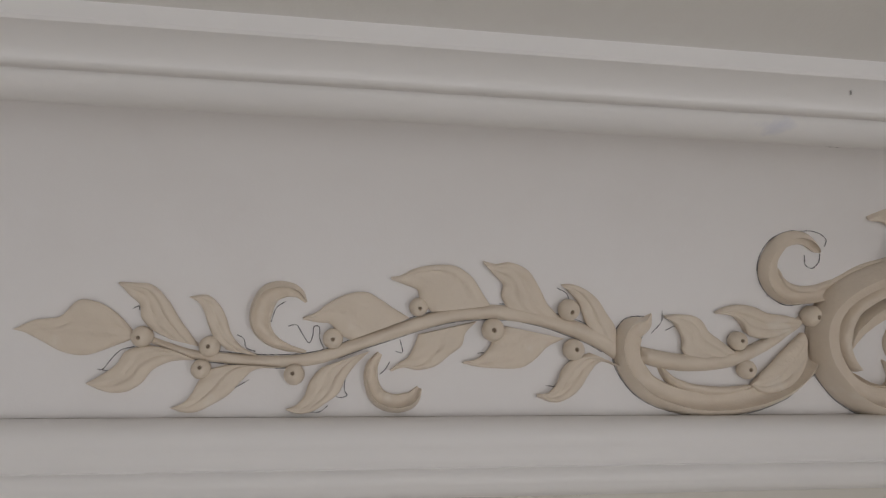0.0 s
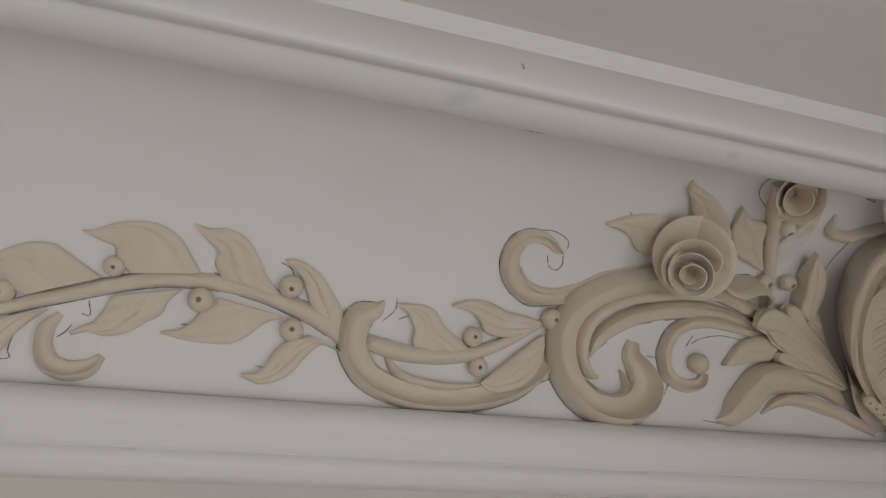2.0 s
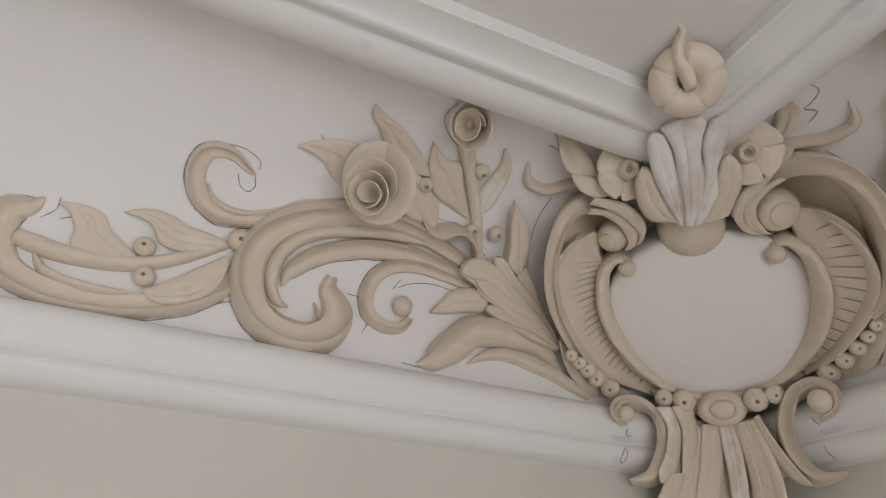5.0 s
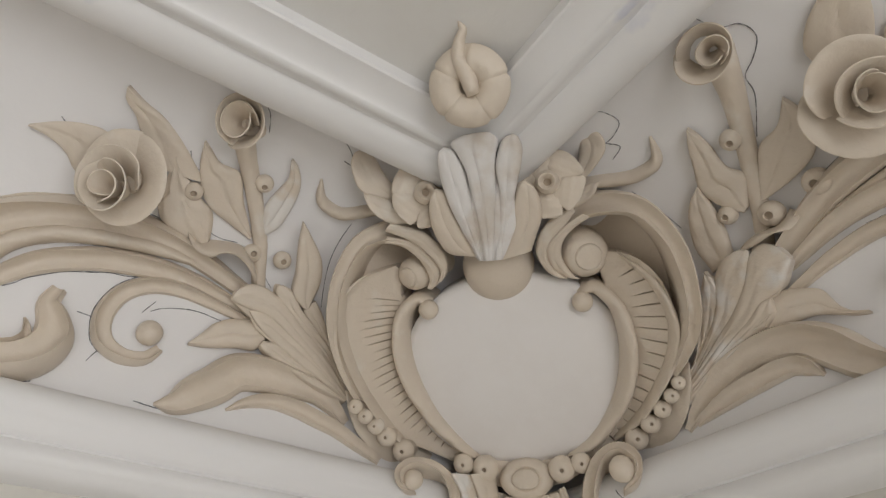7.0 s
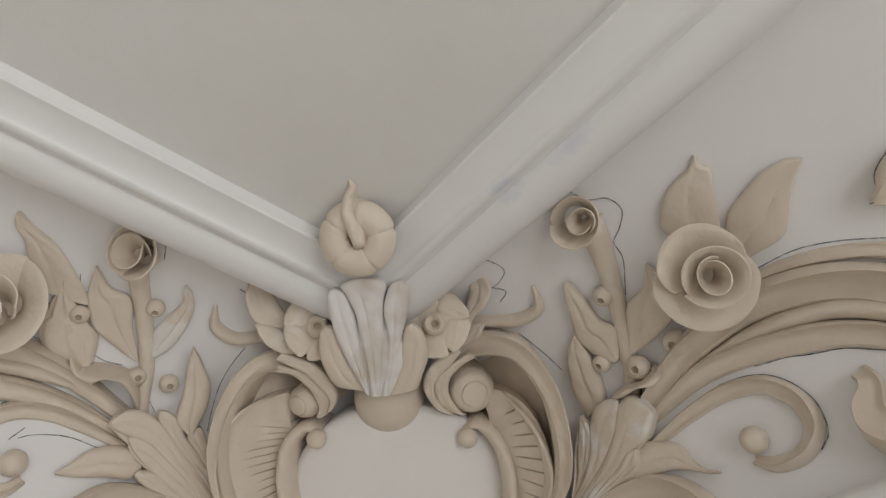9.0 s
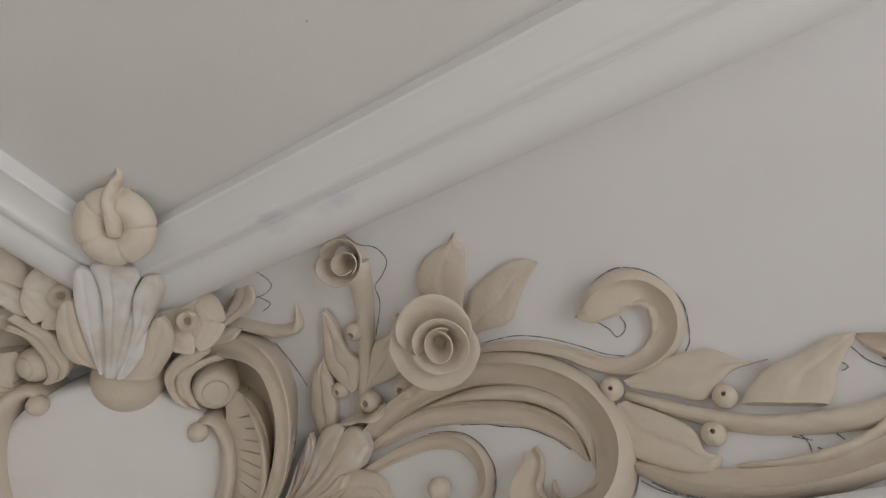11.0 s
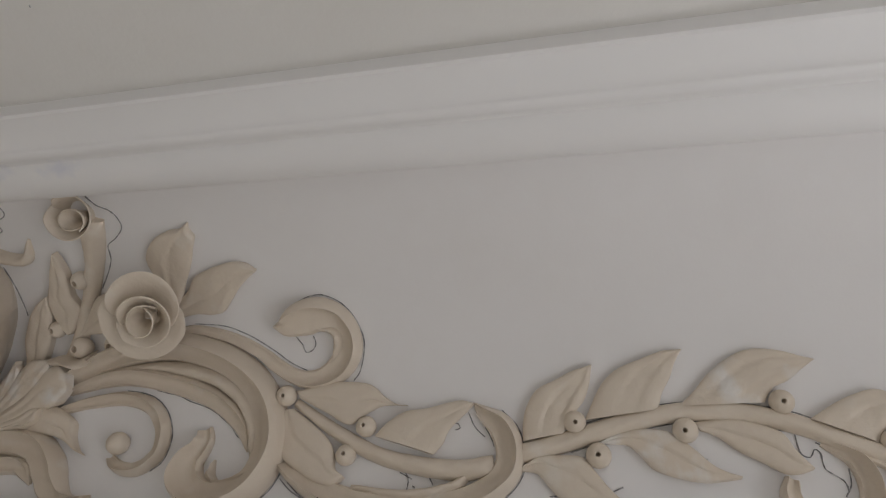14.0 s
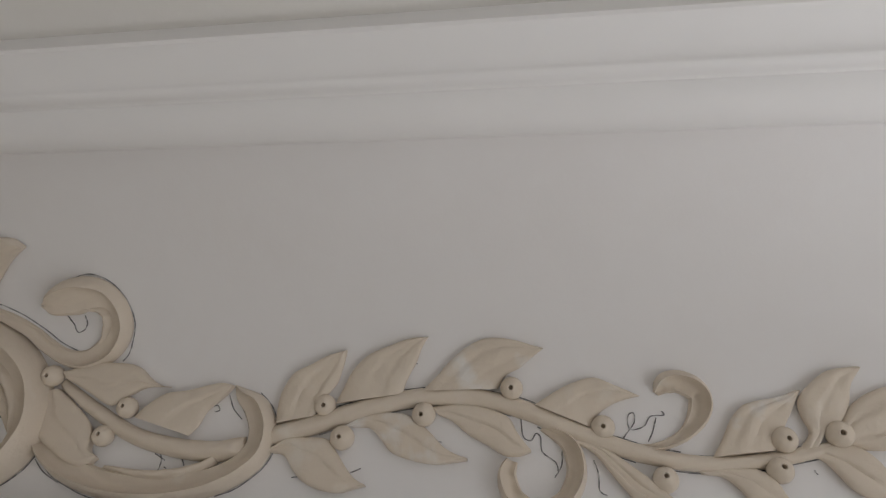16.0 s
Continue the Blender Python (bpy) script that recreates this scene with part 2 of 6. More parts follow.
def wrap(a):
    """The cartouche bends forward along the two walls at its sides."""
    s = abs(a) - 0.16
    return 0.5 * (s + math.sqrt(s * s + 0.0009))


def cartouche_ground(a, b, d):
    return shield_plane(a, b, d + wrap(a))


def crest_plane(a, b, d):
    """Leans further out than the shield the higher it gets."""
    return CORNER + a * ACROSS + b * RISE + (d + 0.055 + 0.40 * (b - 0.2)) * FACING


def drop_plane(a, b, d):
    """Upright, bent round the corner under the shield; b counts from the foot of the cove."""
    return OUT * (0.085 + 0.5 * (abs(a) + math.sqrt(a * a + 0.0036)) + 0.2 * b + d) + a * ACROSS + Vector((0, 0, BASE + b))


def smooth_line(points, n):
    """n + 1 samples of a Catmull-Rom curve through points, each with its unit tangent."""
    pts = np.array(points, float)
    pts = np.vstack([2 * pts[0] - pts[1], pts, 2 * pts[-1] - pts[-2]])
    chord = np.r_[0, np.cumsum(np.sqrt(np.hypot(*np.diff(pts[:, :2], axis=0).T)))]
    out = []
    for s in np.linspace(chord[1], chord[-2], n + 1):
        i = min(max(int(np.searchsorted(chord, s, "right")) - 1, 1), len(pts) - 3)
        t0, t1, t2, t3 = chord[i - 1:i + 3]
        p0, p1, p2, p3 = pts[i - 1:i + 3]
        a1 = (t1 - s) / (t1 - t0) * p0 + (s - t0) / (t1 - t0) * p1
        a2 = (t2 - s) / (t2 - t1) * p1 + (s - t1) / (t2 - t1) * p2
        a3 = (t3 - s) / (t3 - t2) * p2 + (s - t2) / (t3 - t2) * p3
        b1 = (t2 - s) / (t2 - t0) * a1 + (s - t0) / (t2 - t0) * a2
        b2 = (t3 - s) / (t3 - t1) * a2 + (s - t1) / (t3 - t1) * a3
        out.append((t2 - s) / (t2 - t1) * b1 + (s - t1) / (t2 - t1) * b2)
    out = np.array(out)
    tan = np.gradient(out[:, :2], axis=0)
    tan /= np.maximum(np.hypot(*tan.T), 1e-9)[:, None]
    return out.tolist(), tan.tolist()


def slab(name, top, low, mat, parent, label=""):
    """A closed body from two grids of places, [along][across]."""
    n, m = len(top), len(top[0])
    verts = [p for row in top for p in row] + [p for row in low for p in row]
    faces = []
    for i in range(n - 1):
        for j in range(m - 1):
            a, b, c, d = i * m + j, i * m + j + 1, (i + 1) * m + j + 1, (i + 1) * m + j
            faces += [(a, b, c, d), (n * m + d, n * m + c, n * m + b, n * m + a)]
    ring = [j for j in range(m)] + [i * m + m - 1 for i in range(1, n)] + [(n - 1) * m + j for j in range(m - 2, -1, -1)] + [i * m for i in range(n - 2, 0, -1)]
    for a, b in zip(ring, ring[1:] + ring[:1]):
        faces.append((b, a, n * m + a, n * m + b))
    ob = mesh_ob(name, verts, faces, mat, parent, True, label)
    bm = bmesh.new()
    bm.from_mesh(ob.data)
    bmesh.ops.remove_doubles(bm, verts=bm.verts, dist=0.0002)
    bmesh.ops.recalc_face_normals(bm, faces=bm.faces)
    for e in bm.edges:
        if len(e.link_faces) == 2 and e.calc_face_angle(0) > radians(50):
            e.smooth = False
    bm.to_mesh(ob.data)
    bm.free()
    return ob


def leaf(name, where, points, half, parent, mat=None, h=0.013, lift=0.009, skew=0.0, crease=0.0040, folds=(), base=0.20, level=0.003, thick=0.007,
         n=34, m=25, peak=0.40, label="", notch=None, blunt=False, flutes=1.15, hook=None, square=0.6, grow=0.85):
    """A modelled clay leaf along points (from its base to its tip): a swelling blade with flutes, a stepped edge and a drawn-out tip."""
    rnd = random.Random(str(points))
    line, tan = smooth_line(points, n)
    phase, wob, lean = rnd.uniform(0, 6.3), rnd.uniform(0.6, 1.3), rnd.choice((-1, 1))
    notch = lean * 0.36 if notch is None else notch
    hook = (0.0 if blunt else -0.15 * lean) if hook is None else hook
    top, low = [], []
    for i, ((a, b), (ta, tb)) in enumerate(zip(line, tan)):
        t = i / n
        rt, rl = [], []
        for j in range(m):
            s = -math.cos(math.pi * j / (m - 1))
            right = s > 0
            pk = peak + (0.08 if right == (lean > 0) else -0.05)
            if t < pk:
                f = base + (1 - base) * math.sin(0.5 * math.pi * t / pk) ** grow
            elif blunt:
                f = max(0.03, math.cos(0.5 * math.pi * (t - pk) / (1 - pk))) ** square
            else:
                f = 0.16 * (1 - t) ** 0.5 / (1 - pk) ** 0.5 + 0.84 * max(0.0, math.cos(0.5 * math.pi * min(1.0, (t - pk) / (0.93 - pk)))) ** 1.05 + 0.01
            if right == (notch > 0):
                step = min(1.0, max(0.0, (t - 0.58) / 0.05))
                f *= 1 - abs(notch) * step * step * (3 - 2 * step)
            w = half * f * (1 + 0.07 * math.sin(11 * t * wob + phase + (1.7 if right else 0.0))) * (1 + (skew if right else -skew))
            off = s * w + hook * half * max(0.0, (t - 0.72) / 0.28) ** 2
            edge = max(0.0, 1 - abs(s) ** 5) ** 0.5
            body = math.sin(math.pi * min(1.0, 0.18 + 0.8 * t))
            d = level + h * (0.30 + 0.70 * edge) * (0.40 + 0.60 * body) * (0.5 + 0.5 * min(1.0, f)) + lift * t * t * (1 - 0.45 * t)
            d += 0.40 * h * (1 - s * s) * (1 - t)
            swing = s + 0.35 * math.sin(2.0 * t + phase) + 0.25 * lean * t
            saw = (flutes * swing * lean + phase) % 1.0
            saw = saw / 0.82 if saw < 0.82 else (1 - saw) / 0.18
            d -= crease * (1 - saw * saw * (3 - 2 * saw)) * min(1.0, 0.25 + 2.2 * t) * min(1.0, 3.0 * (1 - t)) * edge
            for q in folds:
                g = s - q * (1 - 0.35 * t) - 0.12 * math.sin(2.4 * t + phase)
                d -= 0.8 * crease * math.exp(-(g / 0.07) ** 2) * math.sin(math.pi * min(1, t * 1.2)) * (t < 0.83)
            d += 0.0018 * s * math.sin(5.5 * t + phase) + 0.0006 * math.sin(23 * t + 4 * s + phase)
            pa, pb = a - tb * off, b + ta * off
            rt.append(where(pa, pb, d))
            rl.append(where(pa + tb * off * 0.05, pb - ta * off * 0.05, min(d - thick, d - 0.002) if t > 0.6 else min(-0.006, d - thick)))
        top.append(rt)
        low.append(rl)
    return slab(name, top, low, mat or CLAY, parent, label)


def band(name, where, points, widths, parent, h=0.02, shape="round", outer=1, mat=None, n=44, m=15, level=0.0, floor=-0.006, label="", ribs=None, drawn=()):
    """A strap, stem or scroll along points, with widths in metres spread along it; shape names its cross-section."""
    line, tan = smooth_line([(*p, w) for p, w in zip(points, spread(widths, len(points)))], n)
    widest = max(widths)
    for side, start, end in drawn:
        outline(where, points, widths, side, start, end)
    top, low = [], []
    for i, ((a, b, w), (ta, tb)) in enumerate(zip(line, tan)):
        t = i / n
        w = max(w, 0.0015)
        rise = h * min(1.0, (w / widest) ** 0.7) * min(1.0, 0.55 + 10 * min(t, 1 - t))
        rt, rl = [], []
        for j in range(m):
            s = -math.cos(math.pi * j / (m - 1)) if shape not in ("flat", "dish") else -1 + 2 * j / (m - 1)
            e, edge = s * outer, max(0.0, 1 - s * s) ** 0.5
            if shape == "round":
                d = rise * (0.18 + 0.82 * edge)
            elif shape == "scoop":
                rim = math.exp(-((e - 0.64) / (0.34 if e > 0.64 else 0.22)) ** 2)
                lip = math.exp(-((e + 0.80) / 0.13) ** 2)
                d = rise * max(0.0, 1 - abs(s) ** 7) ** 0.5 * (0.32 + 0.68 * rim + 0.10 * lip - 0.12 * math.exp(-((e + 0.20) / 0.32) ** 2)) + 0.10 * rise
            elif shape == "dish":
                d = rise * (0.55 + 0.45 * s * outer) + 0.5 * rise * math.exp(-((e - 0.92) / 0.10) ** 2)
            else:
                d = rise * (0.8 + 0.2 * edge)
            if ribs and ribs[1] <= t <= ribs[2]:
                wave = abs(((t - ribs[1]) * ribs[0]) % 1.0 - 0.5) * 2
                cut = ribs[4] + 0.22 * math.sin(7.3 * math.floor((t - ribs[1]) * ribs[0] + 0.5))
                side = 1 / (1 + math.exp(-22 * (ribs[3] * s - cut))) * (abs(s) < ribs[7])
                d -= ribs[5] * max(0.0, 1 - wave / ribs[6]) * side
            d += level + 0.0007 * math.sin(31 * t + 3 * s) + 0.0005 * math.sin(67 * t - 5 * s)
            off = s * w / 2
            rt.append(where(a - tb * off, b + ta * off, d))
            off *= 0.82 if floor > -0.02 else 1.0
            rl.append(where(a - tb * off, b + ta * off, floor))
        top.append(rt)
        low.append(rl)
    return slab(name, top, low, mat or CLAY, parent, label)


def spread(values, n):
    return list(np.interp(np.linspace(0, 1, n), np.linspace(0, 1, len(values)), values))


def frame_at(where, a, b, d):
    """A place on the relief with its outward direction and two directions along it."""
    p = where(a, b, d)
    x = (where(a + 0.002, b, d) - where(a - 0.002, b, d)).normalized()
    y = (where(a, b + 0.002, d) - where(a, b - 0.002, d)).normalized()
    z = (where(a, b, d + 0.01) - p).normalized()
    return p, x, y, z


def turned(name, centre, axis, profile, mats, parent, segs=20, label="", dark_to=0, squash=1.0, spin=None):
    """A turned body: profile of (radius, height along the axis). The first dark_to rings take the second material."""
    axis = Vector(axis).normalized()
    x = (spin or axis.orthogonal()).normalized()
    x = (x - axis * x.dot(axis)).normalized()
    y = axis.cross(x)
    verts, faces = [], []
    for r, z in profile:
        for k in range(segs):
            c, s = math.cos(2 * math.pi * k / segs), math.sin(2 * math.pi * k / segs)
            verts.append(Vector(centre) + axis * z + x * (r * c) + y * (r * s * squash))
    n = len(profile)
    for i in range(n - 1):
        for k in range(segs):
            faces.append((i * segs + k, i * segs + (k + 1) % segs, (i + 1) * segs + (k + 1) % segs, (i + 1) * segs + k))
    faces += [tuple(range(segs)), tuple((n - 1) * segs + k for k in range(segs))]
    ob = mesh_ob(name, verts, faces, mats[0], parent, True, label)
    if dark_to:
        ob.data.materials.append(mats[1])
        for f in ob.data.polygons:
            if f.index < dark_to * segs or f.index == len(ob.data.polygons) - 2:
                f.material_index = 1
    bm = bmesh.new()
    bm.from_mesh(ob.data)
    bmesh.ops.recalc_face_normals(bm, faces=bm.faces)
    for e in bm.edges:
        if len(e.link_faces) == 2 and e.calc_face_angle(0) > radians(58):
            e.smooth = False
    bm.to_mesh(ob.data)
    bm.free()
    return ob


def berry(where, a, b, r, parent, name="berry", stand=0.6, mat=None, pit=0.17):
    """A clay ball with a pierced hole, pressed on the ground."""
    p, x, y, z = frame_at(where, a, b, 0.0)
    r *= 0.95
    rnd = random.Random(f"{a:.3f}{b:.3f}")
    axis = (z + x * rnd.uniform(-0.12, 0.12) + y * rnd.uniform(-0.12, 0.12)).normalized()
    # the pit's first rings take the darker clay, as painted shade
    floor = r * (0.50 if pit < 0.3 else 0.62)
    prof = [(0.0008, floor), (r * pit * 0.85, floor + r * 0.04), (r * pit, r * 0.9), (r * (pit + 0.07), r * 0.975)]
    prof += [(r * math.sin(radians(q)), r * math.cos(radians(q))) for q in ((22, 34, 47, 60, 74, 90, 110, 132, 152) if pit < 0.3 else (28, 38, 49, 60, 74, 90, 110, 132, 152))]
    return turned(name, p + z * r * stand, axis, prof, (mat or CLAY, PIT_SHADE), parent, 18, dark_to=2)


def petal(name, centre, axis, up, span, foot, rim, parent, roll=0.0, mat=None, flare=0.3, n=30, thick=0.0028, label="", wave=0.06, squash=1.0):
    """A thin rolled clay petal round an axis: span of degrees, foot and rim as (radius, height); roll shrinks it along the span."""
    axis = Vector(axis).normalized()
    up = (Vector(up) - axis * Vector(up).dot(axis)).normalized()
    side = axis.cross(up)
    rows = 9

    def place(i, j, off):
        f, t = i / n, j / rows
        ang = radians(span[0] + (span[1] - span[0]) * f)
        ends = min(1.0, 4 * min(f, 1 - f) + 0.6) if abs(span[1] - span[0]) < 358 or roll else 1.0
        g = 1 - roll * f
        tuck = 1.0 if abs(span[1] - span[0]) > 340 else 0.62 + 0.38 * min(1.0, 6 * min(f, 1 - f)) ** 0.5
        bow = t ** (1 + flare)
        r = (foot[0] + (rim[0] * tuck - foot[0]) * bow) * g * (1 + wave * t * math.sin(2 * ang + span[0]))
        z = foot[1] + (rim[1] - foot[1]) * (1 - (1 - t) ** (1 + flare)) * ends
        r += off * (0.6 + 0.4 * (1 - t))
        z -= off * 0.35 * t
        return Vector(centre) + axis * z + (up * math.cos(ang) + side * (math.sin(ang) * squash)) * max(r, 0.0006)

    inner = [[place(i, j, 0.0) for j in range(rows + 1)] for i in range(n + 1)]
    outer = [[place(i, j, thick) for j in range(rows + 1)] for i in range(n + 1)]
    return slab(name, inner, outer, mat or CLAY, parent, label)


def blade(name, where, left, right, parent, folds=(), mat=None, h=0.011, level=0.002, lift=0.003, thick=0.007, depth=0.0038, n=36, m=29, label=""):
    """A clay leaf between its two edges, each led from base to tip; folds run along it as (share of the width at the base, at the tip)."""
    rnd = random.Random(str(left))
    (one, _), (two, _) = smooth_line(left, n), smooth_line(right, n)
    wide = [math.dist(a, b) for a, b in zip(one, two)]
    most, phase, side = max(wide), rnd.uniform(0, 6.3), rnd.choice((-1, 1))
    top, low = [], []
    for i, (a, b) in enumerate(zip(one, two)):
        t, full = i / n, min(1.0, wide[i] / most) ** 0.6
        rt, rl = [], []
        for j in range(m):
            q = 0.5 - 0.5 * math.cos(math.pi * j / (m - 1))
            s = 2 * q - 1
            edge = max(0.0, 1 - abs(s) ** 6) ** 0.5
            d = level + h * (0.42 + 0.58 * edge) * (0.40 + 0.60 * full) + 0.30 * h * (1 - s * s) * full * (1 - 0.5 * t) + lift * t * t
            fade = full * min(1.0, 0.35 + 3 * t) * min(1.0, 3.2 * (1 - t))
            for k, (q0, q1) in enumerate(folds):
                g = (q - q0 - (q1 - q0) * t - 0.05 * math.sin(3.0 * t + phase)) * (side if k % 2 == 0 else -side)
                d -= depth * fade * (math.exp(-g / 0.17) if g > 0 else math.exp(g / 0.035))
            d += 0.0012 * s * math.sin(4.5 * t + phase) + 0.0005 * math.sin(19 * t + 5 * s + phase)
            pa, pb = a[0] + q * (b[0] - a[0]), a[1] + q * (b[1] - a[1])
            rt.append(where(pa, pb, d))
            drop = min(1.0, max(0.0, (t - 0.5) / 0.5))
            under = 0.5 + (q - 0.5) * (0.80 + 0.12 * drop)
            rl.append(where(a[0] + under * (b[0] - a[0]), a[1] + under * (b[1] - a[1]), -0.004 + drop * (max(d - thick, 0.0) + 0.004)))
        top.append(rt)
        low.append(rl)
    return slab(name, top, low, mat or CLAY, parent, label)


def blades(where, parent, rows, **look_of):
    """Several leaves of one plant: the two edges, the folds and, where it differs, the clay."""
    for left, right, folds, *clay in rows:
        blade("leaf", where, left, right, parent, folds, *clay, **look_of)


def hood(name, where, rim, root, parent, reach=0.046, thick=0.0035, n=40, m=10):
    """A leaf that stands up from its root and rolls over to a free rim."""
    (one, _), (two, _) = smooth_line(root, n), smooth_line(rim, n)
    top, low = [], []
    for i, (a, b) in enumerate(zip(one, two)):
        body = 0.25 + 0.75 * math.sin(math.pi * min(1.0, max(0.0, i / n))) ** 0.6
        rows = []
        for off in (0.0, thick):
            rows.append([where(a[0] + (b[0] - a[0]) * (j / m) ** 1.6, a[1] + (b[1] - a[1]) * (j / m) ** 1.6, max(0.0, reach * body * math.sin(0.62 * math.pi * j / m) / math.sin(0.5 * math.pi) - off)) for j in range(m + 1)])
        top.append(rows[0])
        low.append(rows[1])
    return slab(name, top, low, CLAY, parent)


def fan(name, where, foot, lobes, mat, parent, level=0.021, rise=0.010, valley=0.009, rings=12, m=14):
    """A broad sheet of clay that spreads from its foot; each lobe is led from one notch to the next, and a valley runs down to the foot from every notch."""
    top, low = [], []
    count = len(lobes)
    for k, lobe in enumerate(lobes):
        line, _ = smooth_line(lobe, m)
        for i, (a, b) in enumerate(line[:-1] if k < count - 1 else line):
            f = i / m
            arch = 0.35 + 0.65 * f if k == 0 else 0.65 * f if k == count - 1 else f
            bulge = max(0.0, math.sin(math.pi * arch)) ** 0.9
            rt, rl = [], []
            for j in range(rings + 1):
                t = j / rings
                r = 0.05 + 0.95 * t
                d = level + rise * t ** 1.5 - valley * (1 - bulge) * min(1.0, 1.6 * t) - 0.004 * max(0.0, t - 0.86) / 0.14 + 0.0006 * math.sin(9 * t + 5 * k + 2 * f)
                rt.append(where(foot[0] + (a - foot[0]) * r, foot[1] + (b - foot[1]) * r, d))
                r *= 1 - 0.10 * t
                rl.append(where(foot[0] + (a - foot[0]) * r, foot[1] + (b - foot[1]) * r, -0.004 + (d - 0.012) * max(0.0, t - 0.6) / 0.4))
            top.append(rt)
            low.append(rl)
    return slab(name, top, low, mat, parent)


def thing(name, place, label, category, group=""):
    ob = new(name)
    ob.location = place
    ob.empty_display_size = 0.02
    return tagged(ob, label, category, group)


def rose(where, a, b, stand, axis, parent, petals, slide=(0, 0, 0)):
    """A full-blown rose on a calyx; petals from outside in: span of degrees, foot, rim, roll, flare, wave, share of the slide, squash."""
    axis = Vector(axis).normalized()
    root = where(a, b, 0.0)
    c = where(a, b, stand)
    turned("calyx", c - axis * 0.008, axis, [(0.004, -(c - root).length - 0.02), (0.022, -(c - root).length - 0.02), (0.016, -0.035), (0.017, -0.018), (0.014, -0.010), (0.004, -0.010)], (CLAY,), parent)
    up = Vector((0, 0, 1))
    for span, foot, rim, roll, flare, wave, along, squash in petals:
        petal("petal", c + Vector(slide) * along, axis, up, span, foot, rim, parent, roll, flare=flare, wave=wave, squash=squash, n=48)


def rosebud(where, a, b, stand, axis, parent, outer, inner, spin=0, slide=(0, 0, 0)):
    """A trumpet-shaped bud: one wide petal rolled round a narrow one."""
    axis = Vector(axis).normalized()
    c = where(a, b, stand)
    up = Vector((0, 0, 1))
    turned("calyx", c, axis, [(0.003, -0.072), (0.016, -0.070), (0.017, -0.052), (0.013, -0.044), (0.003, -0.043)], (CLAY,), parent)
    petal("petal", c, axis, up, (spin, 385 + spin), (0.014, -0.052), (outer, 0.0), parent, 0.10, flare=0.25, wave=0.05, n=48)
    petal("petal", c + Vector(slide), axis, up, (120 + spin, 545 + spin), (0.005, -0.046), (inner, 0.002), parent, 0.30, flare=0.05, wave=0.08, n=48)


def outline(where, points, widths, side, start, end, gap=0.0008, width=0.0006):
    """A dark line that follows one edge of a strap, in broken strokes: drawn pencil and painted gap shadow."""
    line, tan = smooth_line([(*p, w) for p, w in zip(points, spread(widths, len(points)))], 60)
    rnd = random.Random(str(points))
    pts = [(a - side * tb * (w / 2 + gap), b + side * ta * (w / 2 + gap)) for (a, b, w), (ta, tb) in zip(line, tan)][int(60 * start):int(60 * end) + 1:3]
    pts = [(a + rnd.uniform(-0.0012, 0.0012), b + rnd.uniform(-0.0012, 0.0012)) for a, b in pts]
    if len(pts) > 1:
        pencil(where, pts, width)


def pencil(where, points, width=0.0007):
    return tagged(band("pencil_line", where, points, [width * 0.6, width, width * 0.7], None, h=0.0006, level=0.0006, floor=0.0002, mat=PENCIL, n=6 * (len(points) - 1), m=3),
                  "thin dark line drawn on the cove, as pencil mark and gap shade", "pencil mark", "pencil marks", "stuff")


# ---------------------------------------------------------------- north wall: the branch that runs from the cartouche to the far end
branch = thing("leafy_branch", north(1.36, 0.10, 0), "pale clay branch with pointed leaves and pierced berries on the cove", "relief ornament", "leafy branches")
band("stem", north, [(2.085, 0.113), (2.02, 0.091), (1.971, 0.086), (1.906, 0.081), (1.84, 0.087), (1.773, 0.111), (1.705, 0.135), (1.635, 0.156),
                     (1.572, 0.162), (1.498, 0.155), (1.433, 0.137), (1.385, 0.117), (1.352, 0.098)],
     [0.009, 0.013, 0.016, 0.018, 0.019, 0.02, 0.022, 0.023, 0.024, 0.025, 0.027, 0.029, 0.032], branch, h=0.017, n=90, drawn=[(1, 0.06, 0.34), (1, 0.38, 0.72), (1, 0.76, 0.98), (-1, 0.1, 0.45), (-1, 0.5, 0.66), (-1, 0.7, 0.97)])
